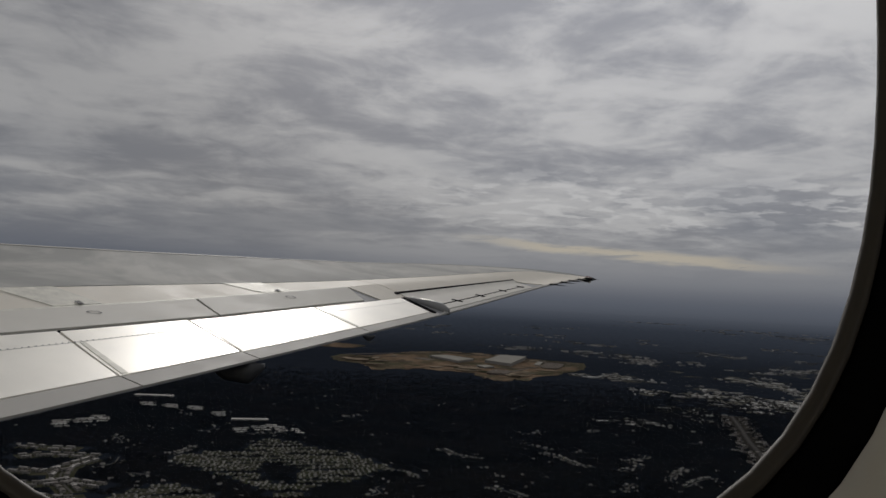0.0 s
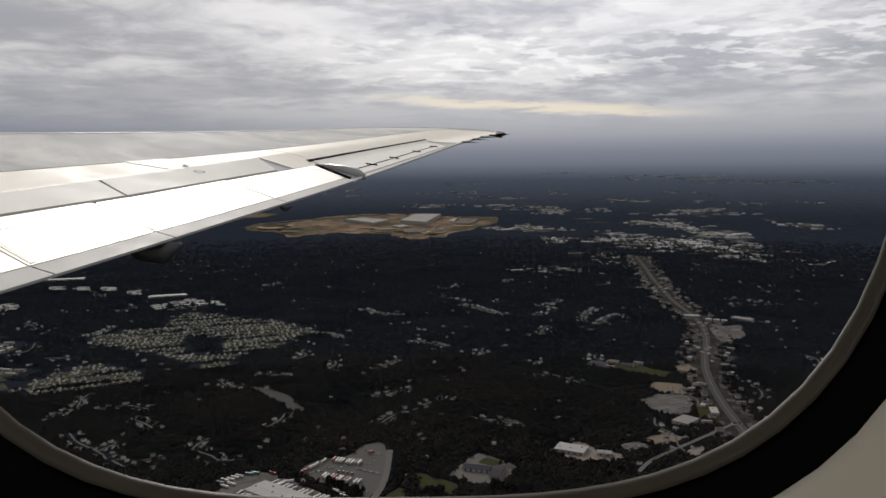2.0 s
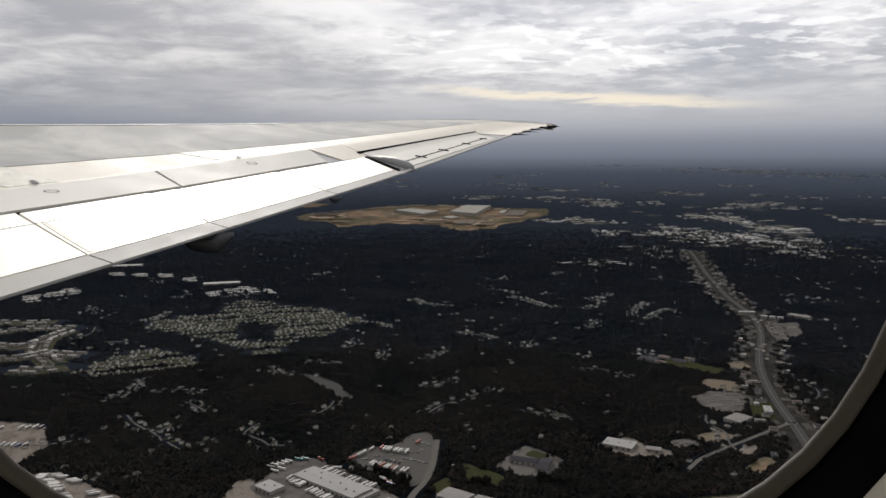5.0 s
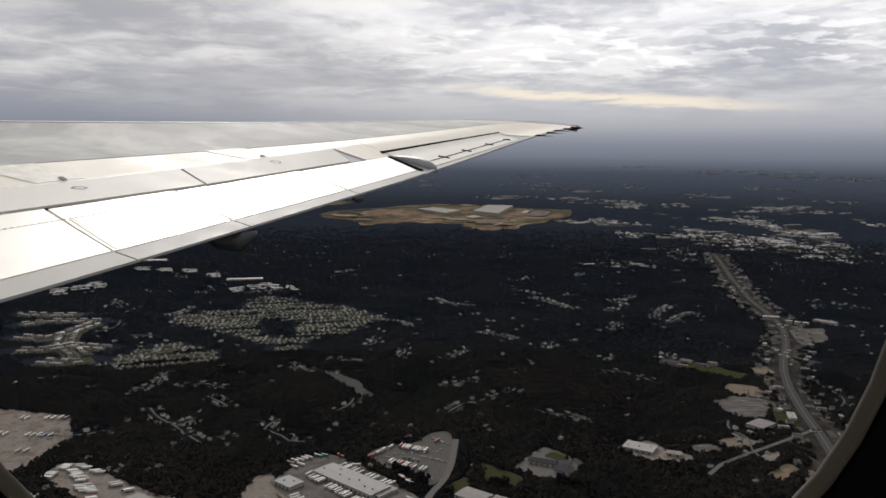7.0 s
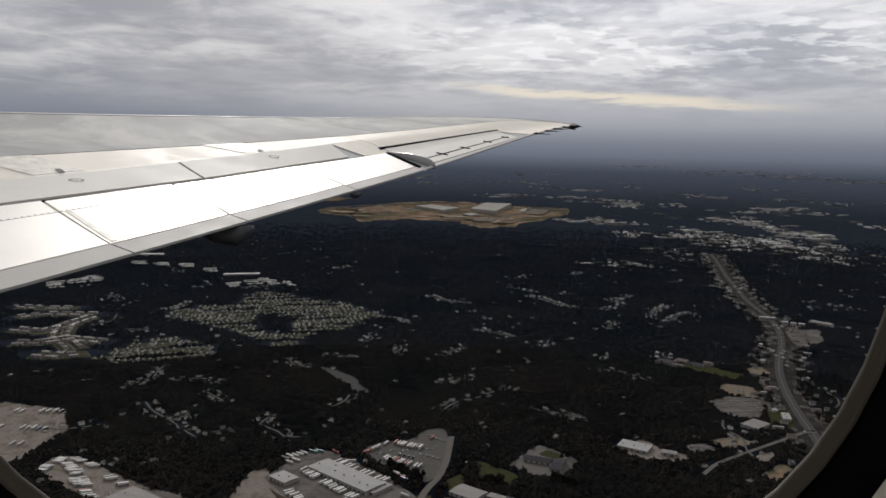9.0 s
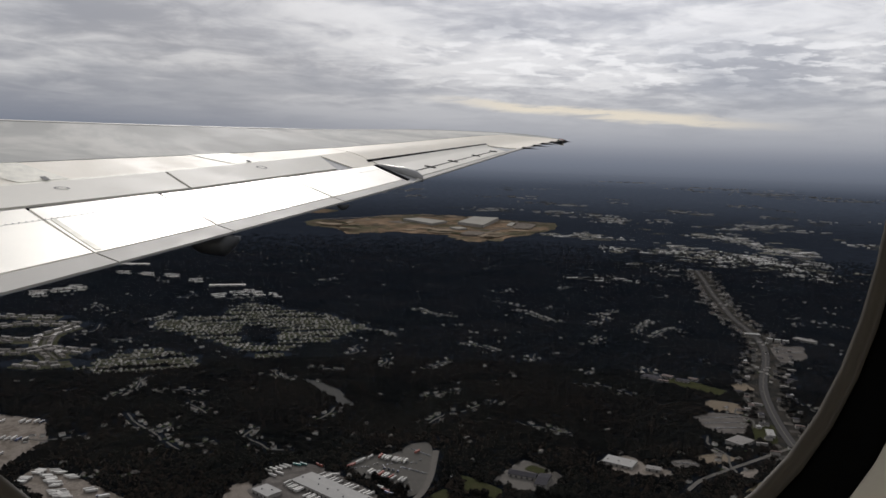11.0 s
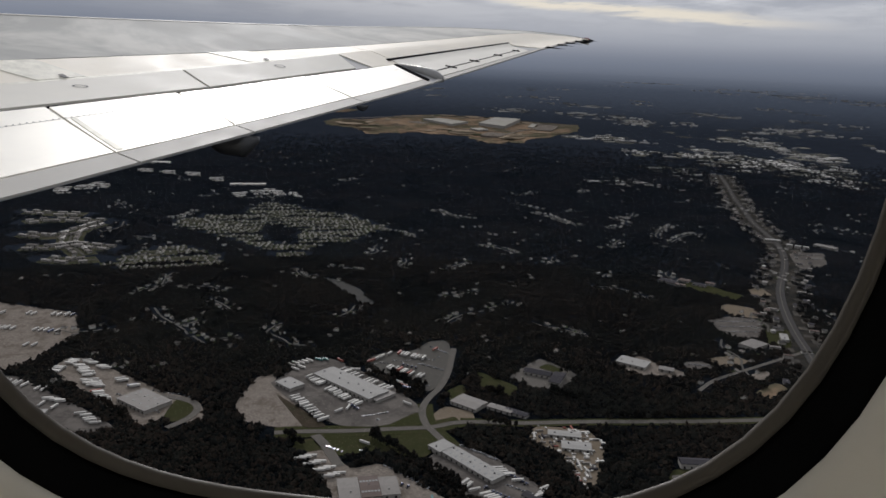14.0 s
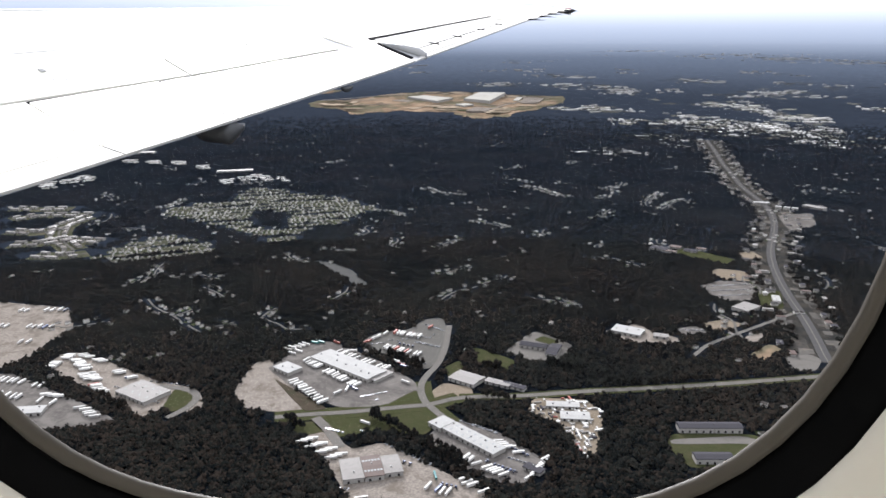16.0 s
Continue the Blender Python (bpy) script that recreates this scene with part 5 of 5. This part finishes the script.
for s in stations:
    c = chord(s)
    loop = [skin(s, u, -0.008) for u in us]
    nose = [(1.012, -.012), (1.016, -.03), (1.006, -.05), (.97, -.07)]
    for u, dz in nose:
        p = skin(s, 1.0)
        loop.append(Vector((p.x - .990 * c * (u - 1), p.y + .139 * c * (u - 1), p.z + c * dz)))
    for u in (.8, .5, .27):
        p = skin(s, u)
        loop.append(p - Vector((0, 0, c * (.10 if u > .7 else .085 if u > .4 else .035))))
    loop.append(skin(s, 0, -0.012))
    cvs += loop
m = len(loop)
for i in range(len(stations) - 1):
    for j in range(m):
        a, b = i * m + j, i * m + (j + 1) % m
        cfs.append((a, b, b + m, a + m))
cfs.append(tuple(range(m)))
cfs.append(tuple(range(len(cvs) - m, len(cvs)))[::-1])
wpart("wing_core", (cvs, cfs), M_UNDER, "grey underside")
thing("wall_fuselage", *box(-11.5, -2.0, 0.26, 0.34, EYE - 2.4, EYE - 0.3), M_BOX, "pale outer side of the aircraft at the wing root", "wall", kind="structure")

wpart("leading_edge_skin", plate([(1.2, .535), (15.9, .535), (15.9, 1.004), (1.2, 1.004)], 0.006, 0.012, 110, 12), M_SLAT, "bare grey metal skin with cloud reflections painted in its colour", True)
for a, b in ((1.2, 6.2), (6.203, 8.27), (8.273, 9.9)):
    wpart("wing_skin", plate([(a, .43), (b, .425), (b, .53), (a, .53)], 0.004, 0.012), M_BOX, "pale cream painted skin", True)
wpart("wing_skin", plate([(9.915, .325), (13.2, .325), (13.2, .53), (9.915, .53)], 0.004, 0.012), M_BOX, "pale cream painted skin", True)
wpart("wing_skin", plate([(9.32, .28), (9.90, .275), (9.90, .423), (9.32, .423)], 0.004, 0.012, 5, 5), M_BOX, "pale cream painted skin", True)
wpart("wing_skin", plate([(13.21, .03), (15.9, .06), (15.9, .53), (13.21, .53)], 0.004, 0.012, 30, 6), M_BOX, "pale cream painted skin", True)
wpart("leading_edge_lip", plate([(1.2, .985), (15.9, .985), (15.9, 1.006), (1.2, 1.006)], 0.011, 0.012, 110, 1), M_STRIP, "thin dull front lip", True)
wpart("spoiler", plate([(0.6, .285), (6.98, .285), (7.25, .418), (0.6, .418)], 0.012, 0.02), M_SPOILER, "closed grey spoiler panel", True)
wpart("spoiler", plate([(7.01, .285), (9.02, .285), (9.29, .418), (7.28, .418)], 0.012, 0.02), M_SPOILER, "closed grey spoiler panel", True)
# black strips stand in for the shade down the wing's gaps
wpart("gap_seal", plate([(0.6, .268), (9.72, .272), (9.75, .284), (0.6, .283)], -0.004, 0.01, 30, 1), M_GAP, "dark gap ahead of the flaps")
flap_cuts = [(0.6, 0.6), (4.95, 5.5), (6.05, 6.6), (7.66, 8.14), (9.13, 9.72)]
flaps = []
for (r0, f0), (r1, f1) in zip(flap_cuts, flap_cuts[1:]):
    g = .008
    flaps.append(wpart("flap", plate([(r0 + .05 + g, .046), (r1 + .05 - g, .047), (f1 - g, .271), (f0 + g, .267)], 0.01, 0.02, 16, 8), M_FLAP, "cream painted flap panel", True))
    wpart("trailing_edge_strip", plate([(r0 + g, .0), (r1 - g, .0), (r1 + .05 - g, .044), (r0 + .05 + g, .043)], 0.007, 0.013, 12, 1), M_STRIP, "thin grey rear edge")
wpart("sealant_band", plate([(0.6, .4195), (9.28, .4195), (9.30, .429), (0.6, .4285)], 0.0075, 0.01, 30, 1), M_STREAK, "grey sealant band ahead of the spoilers", True)
wpart("groove", plate([(0.8, .2015), (9.5, .2035), (9.5, .2047), (0.8, .2032)], 0.0112, 0.004, 30, 1), M_STRIP, "fine joint line along the flaps")
for k, (r, f) in enumerate(flap_cuts[2:4]):
    q = r + .05 + (f - r - .05) * .763
    wpart("seam_strip", plate([(r + .07, .05), (r + .095, .05), (q + .02, .2), (q + .002, .2)], 0.013, 0.005, 2, 8), M_STREAK, "narrow worn sealant strip", parent=flaps[2 + k])
for r, f in [(r, r + .05 + (f - r - .05) * .763) for r, f in flap_cuts[1:2]]:
    wpart("seam_strip", plate([(r + .085, .05), (r + .135, .05), (f + .042, .2), (f + .005, .2)], 0.014, 0.006, 2, 8), M_STREAK, "worn sealant strip with rivets", parent=flaps[1])
aileron = wpart("aileron", plate([(9.52, .035), (12.6, .03), (13.18, .312), (9.87, .31)], 0.012, 0.04), M_SPOILER, "grey aileron", True)
wpart("gap_seal", plate([(9.8, .311), (13.19, .312), (13.2, .326), (9.82, .328)], 0.015, 0.012, 20, 1), M_GAP, "dark gap ahead of the aileron")
wpart("gap_seal", plate([(9.85, .095), (12.55, .10), (12.57, .109), (9.85, .104)], 0.015, 0.008, 20, 1), M_GAP, "dark hinge line of the tab")
for s in (10.2, 10.9, 11.7, 12.4):
    wpart("tab_hinge", plate([(s, .07), (s + .03, .07), (s + .07, .13), (s + .04, .13)], 0.022, 0.02, 1, 2), M_GAP, "small dark hinge fitting", parent=aileron)
wpart("trailing_edge_strip", plate([(9.15, .0), (15.9, .0), (15.9, .03), (9.5, .03)], 0.006, 0.013, 30, 1), M_STRIP, "thin grey rear edge")


def pod(s, u0, u1, half, up, down, name, mat, label, keel=False):
    """A tapered fairing along the chord, from u0 (front) back to u1, which may lie behind the edge."""
    verts, faces, n, k = [], [], 12, 14
    for i in range(n + 1):
        q = i / n
        fat = max(math.sin(math.pi * min(q * .9 + .06, 1)) ** .6, 0.05)
        if keel == "blade":
            fat = float(np.interp(q, [0, .25, .6, .88, 1], [.12, .5, .92, 1, .45]))
        elif keel:
            fat = float(np.interp(q, [0, .1, .3, .75, 1], [.15, .65, 1, 1, .25]))
        p = skin(s + (-.44 if keel == "blade" else .10) * q, max(u0 + (u1 - u0) * q, 0))
        p = p - Vector((0, 0, 0.0 if up else 0.03))
        back = min(u0 + (u1 - u0) * q, 0) * chord(s)
        p = p + Vector((-.990 * back, .139 * back, 0))
        for j in range(k):
            a = 2 * math.pi * j / k
            c1, s1 = (math.copysign(abs(f) ** (.45 if keel is True else 1), f) for f in (math.cos(a), math.sin(a)))
            verts.append(p + Vector((0, half * fat * c1, (up if s1 > 0 else down) * fat * s1)))
    for i in range(n):
        for j in range(k):
            a, b = i * k + j, i * k + (j + 1) % k
            faces.append((a, b, b + k, a + k))
    faces += [tuple(range(k))[::-1], tuple(range(n * k, n * k + k))]
    return wpart(name, (verts, faces), mat, label, True)


pod(9.86, .285, .0, .075, .085, .06, "hinge_fairing", M_POD, "grey blade-shaped pod beside the flap's outer end", "blade")
pod(5.94, .08, -.012, .075, .0, .165, "hinge_fairing", M_FAIRING, "dark flat-bottomed pod under the flap's rear edge", True)
# another black strip, in place of the shade in this opening
wpart("gap_seal", plate([(9.19, .03), (9.25, .03), (9.80, .274), (9.735, .274)], 0.0125, 0.012, 2, 10), M_GAP, "dark opening beside the flap's outer end")
pod(7.60, .012, -.006, .022, .0, .055, "hinge_fairing", M_FAIRING, "small dark fitting under the rear edge")
for s in (13.3, 13.9, 14.4, 15.0, 15.5):
    p = skin(s, 0.0)
    q = p + Vector((.30, .03, -.004))
    wpart("static_wick", ([p + Vector((-.05, -.015, .0)), p + Vector((-.05, .015, .0)), q, p + Vector((0, 0, .03))], [(0, 2, 3), (1, 3, 2), (0, 1, 2), (0, 3, 1)]), M_GAP)
tip = []
tf = []
for i in range(7):
    q = i / 6
    u = 1.0 - q * 1.02
    p = skin(15.93, max(u, 0))
    bulge = .16 * math.sin(math.pi * min(q + .12, 1)) + .03
    for dy, dz in ((0, .01), (bulge * .7, -.01), (bulge, -.05), (bulge * .6, -.09), (0, -.10)):
        tip.append(p + Vector((dy * .3, dy, dz)))
    if i:
        for j in range(4):
            a = (i - 1) * 5 + j
            tf.append((a, a + 1, a + 6, a + 5))
wpart("wing_tip", (tip, tf), M_BOX, "rounded pale wing tip", True)
p = skin(15.98, 0.0)
pod_v, pod_f = [], []
for i in range(7):
    q = i / 6
    rr = .055 * math.sin(math.pi * (q * .9 + .08))
    for j in range(8):
        a = math.pi * j / 4
        pod_v.append(p + Vector((-.26 + .36 * q, rr * math.cos(a) + .02 * q, rr * math.sin(a) - .02)))
    if i:
        for j in range(8):
            a, b = (i - 1) * 8 + j, (i - 1) * 8 + (j + 1) % 8
            pod_f.append((a, b, b + 8, a + 8))
pod_f.append(tuple(range(48, 56)))
lamp_part = wpart("tip_light", (pod_v, pod_f), M_FAIRING, "dark tip lamp housing", True)
wpart("lens", ([v + Vector((.012, .004, .004)) for v in pod_v[16:40]], [(i, (i + 1) % 8 + (i // 8) * 8, (i + 1) % 8 + (i // 8) * 8 + 8, i + 8) for i in range(16)]), M_RED, "dark red lamp glass", True, lamp_part)


def ring_mark(s, u, r):
    v, f = [], []
    for j in range(20):
        a = 2 * math.pi * j / 20
        for q in (r, r * .72):
            v.append(skin(s + q * math.sin(a), u + q * math.cos(a) / chord(s), .0155))
    for j in range(20):
        a, b = 2 * j, 2 * ((j + 1) % 20)
        f.append((a, b, b + 1, a + 1))
    return wpart("stencil_ring", (v, f), M_MARK, "small round stencilled mark")


ring_mark(6.14, .368, .05)
ring_mark(8.21, .368, .05)
for s in (6.26, 8.3):
    wpart("stencil_mark", plate([(s - .03, .428), (s + .01, .428), (s + .03, .445), (s - .01, .445)], .017, .004, 1, 1), M_MARK, "small dark stencil")
    wpart("sealant_patch", plate([(s - .22, .43), (s + .16, .43), (s + .1, .53), (s - .35, .53)], .009, .004, 3, 3), M_STREAK, "worn sealant patch")
for i in range(70):
    s = 4.2 + i * .045
    wpart("rivet", plate([(s, .205), (s + .007, .205), (s + .007, .2068), (s, .2068)], .0125, .003, 1, 1), M_FAIRING, parent=flaps[0] if s < 5.35 else flaps[1] if s < 6.5 else flaps[2])

# ---------------------------------------------------------------- cabin window
WIN = pose(-0.0192, 0.2484, EYE + 0.0918, 0, 0, -3.95) @ pose(0, 0, 0, -7.83)
A, B, POWER = 0.1457, 0.1991, 3.23


def loop_at(k, y, n=96, add=0.0):
    out = []
    for i in range(n):
        a = 2 * math.pi * i / n
        c, s = math.cos(a), math.sin(a)
        r = (abs(c) ** POWER + abs(s) ** POWER) ** (-1 / POWER)
        out.append(Vector((math.copysign(1, 1) * (A * k + add) * r * c, y, (B * k + add) * r * s)))
    return out


def lofted(profile, n=96):
    """Rings of the window's outline set out by (metres outwards, metres towards the sky)."""
    v, f = [], []
    for out, y in profile:
        v += loop_at(1.0, y, n, out)
    for i in range(len(profile) - 1):
        for j in range(n):
            a, b = i * n + j, i * n + (j + 1) % n
            f.append((a, b, b + n, a + n))
    return v, f


window = new("window_1")
window.matrix_world = WIN
tagged(window, "rounded airliner window with beige rim and black gasket", "window", kind="structure")
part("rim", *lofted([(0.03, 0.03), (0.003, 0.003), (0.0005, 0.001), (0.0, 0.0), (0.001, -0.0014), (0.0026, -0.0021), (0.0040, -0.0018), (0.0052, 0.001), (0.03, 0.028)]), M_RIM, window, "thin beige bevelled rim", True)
part("gasket", *lofted([(0.014, 0.004), (0.0044, -0.0010), (0.0050, -0.0030), (0.0076, -0.0055), (0.0100, -0.0078), (0.0117, -0.0088), (0.0134, -0.0093)]), M_GASKET, window, "black rubber gasket", True)
pane_v = loop_at(1.0, 0.02, 96, 0.018)
pane = part("pane", pane_v, [tuple(range(96))], M_PANE, window, "clear pane")
pane.visible_shadow = False
reveal = [(0.0128, -0.0086), (0.0133, -0.0112), (0.0152, -0.0137), (0.0237, -0.0172), (0.057, -0.0240), (0.117, -0.031), (0.30, -0.035), (1.0, -0.035), (3.2, -0.035), (3.2, -0.005), (0.035, -0.002)]
wall_v, wall_f = lofted(reveal)
for i in range(7 * 96, 10 * 96):
    p = wall_v[i]
    k = min(3.3 / max(abs(p.x), 1e-6), 1.19 / max(abs(p.z), 1e-6)) if i >= 8 * 96 and i < 10 * 96 else min(1.0, 1.19 / max(abs(p.z), 1e-6))
    wall_v[i] = Vector((p.x * k, p.y, p.z * k))
wall = new("wall_cabin", mesh("wall_cabin", wall_v, wall_f, M_PANEL, True))
wall.matrix_world = WIN
tagged(wall, "cream plastic cabin wall panel round the window", "wall", kind="structure")


def slab_box(name, x0, x1, y0, y1, z0, z1, label, category):
    v, f = box(x0, x1, y0, y1, z0, z1)
    ob = thing(name, v, f, M_PANEL, label, category, kind="structure")
    ob.matrix_world = WIN
    return ob


slab_box("floor", -3.3, 3.3, -3.1, -0.03, -1.2, -1.15, "plain cabin floor", "floor")
slab_box("ceiling", -3.3, 3.3, -3.1, -0.03, 1.15, 1.2, "plain cream cabin ceiling", "ceiling")
slab_box("wall_front", -3.35, -3.3, -3.1, -0.03, -1.15, 1.15, "plain cream cabin partition", "wall")
slab_box("wall_rear", 3.3, 3.35, -3.1, -0.03, -1.15, 1.15, "plain cream cabin partition", "wall")
for i, (x0, x1, z0, z1) in enumerate(((-3.3, 3.3, -1.15, -0.2), (-3.3, 3.3, 0.2, 1.15), (-3.3, -3.03, -.2, .2), (-2.77, 2.77, -.2, .2), (3.03, 3.3, -.2, .2))):
    slab_box("wall_far_%d" % (i + 1), x0, x1, -3.15, -3.1, z0, z1, "plain cream wall of the cabin's other side", "wall")
for x in (-2.9, 2.9):
    light = bpy.data.lights.new("daylight", "AREA")
    light.shape, light.size, light.size_y, light.energy, light.color = "RECTANGLE", .25, .38, 30.0, (1.0, 0.98, 0.94)
    new("daylight", light).matrix_world = WIN @ pose(x, -3.12, 0, 90, 0, 0)
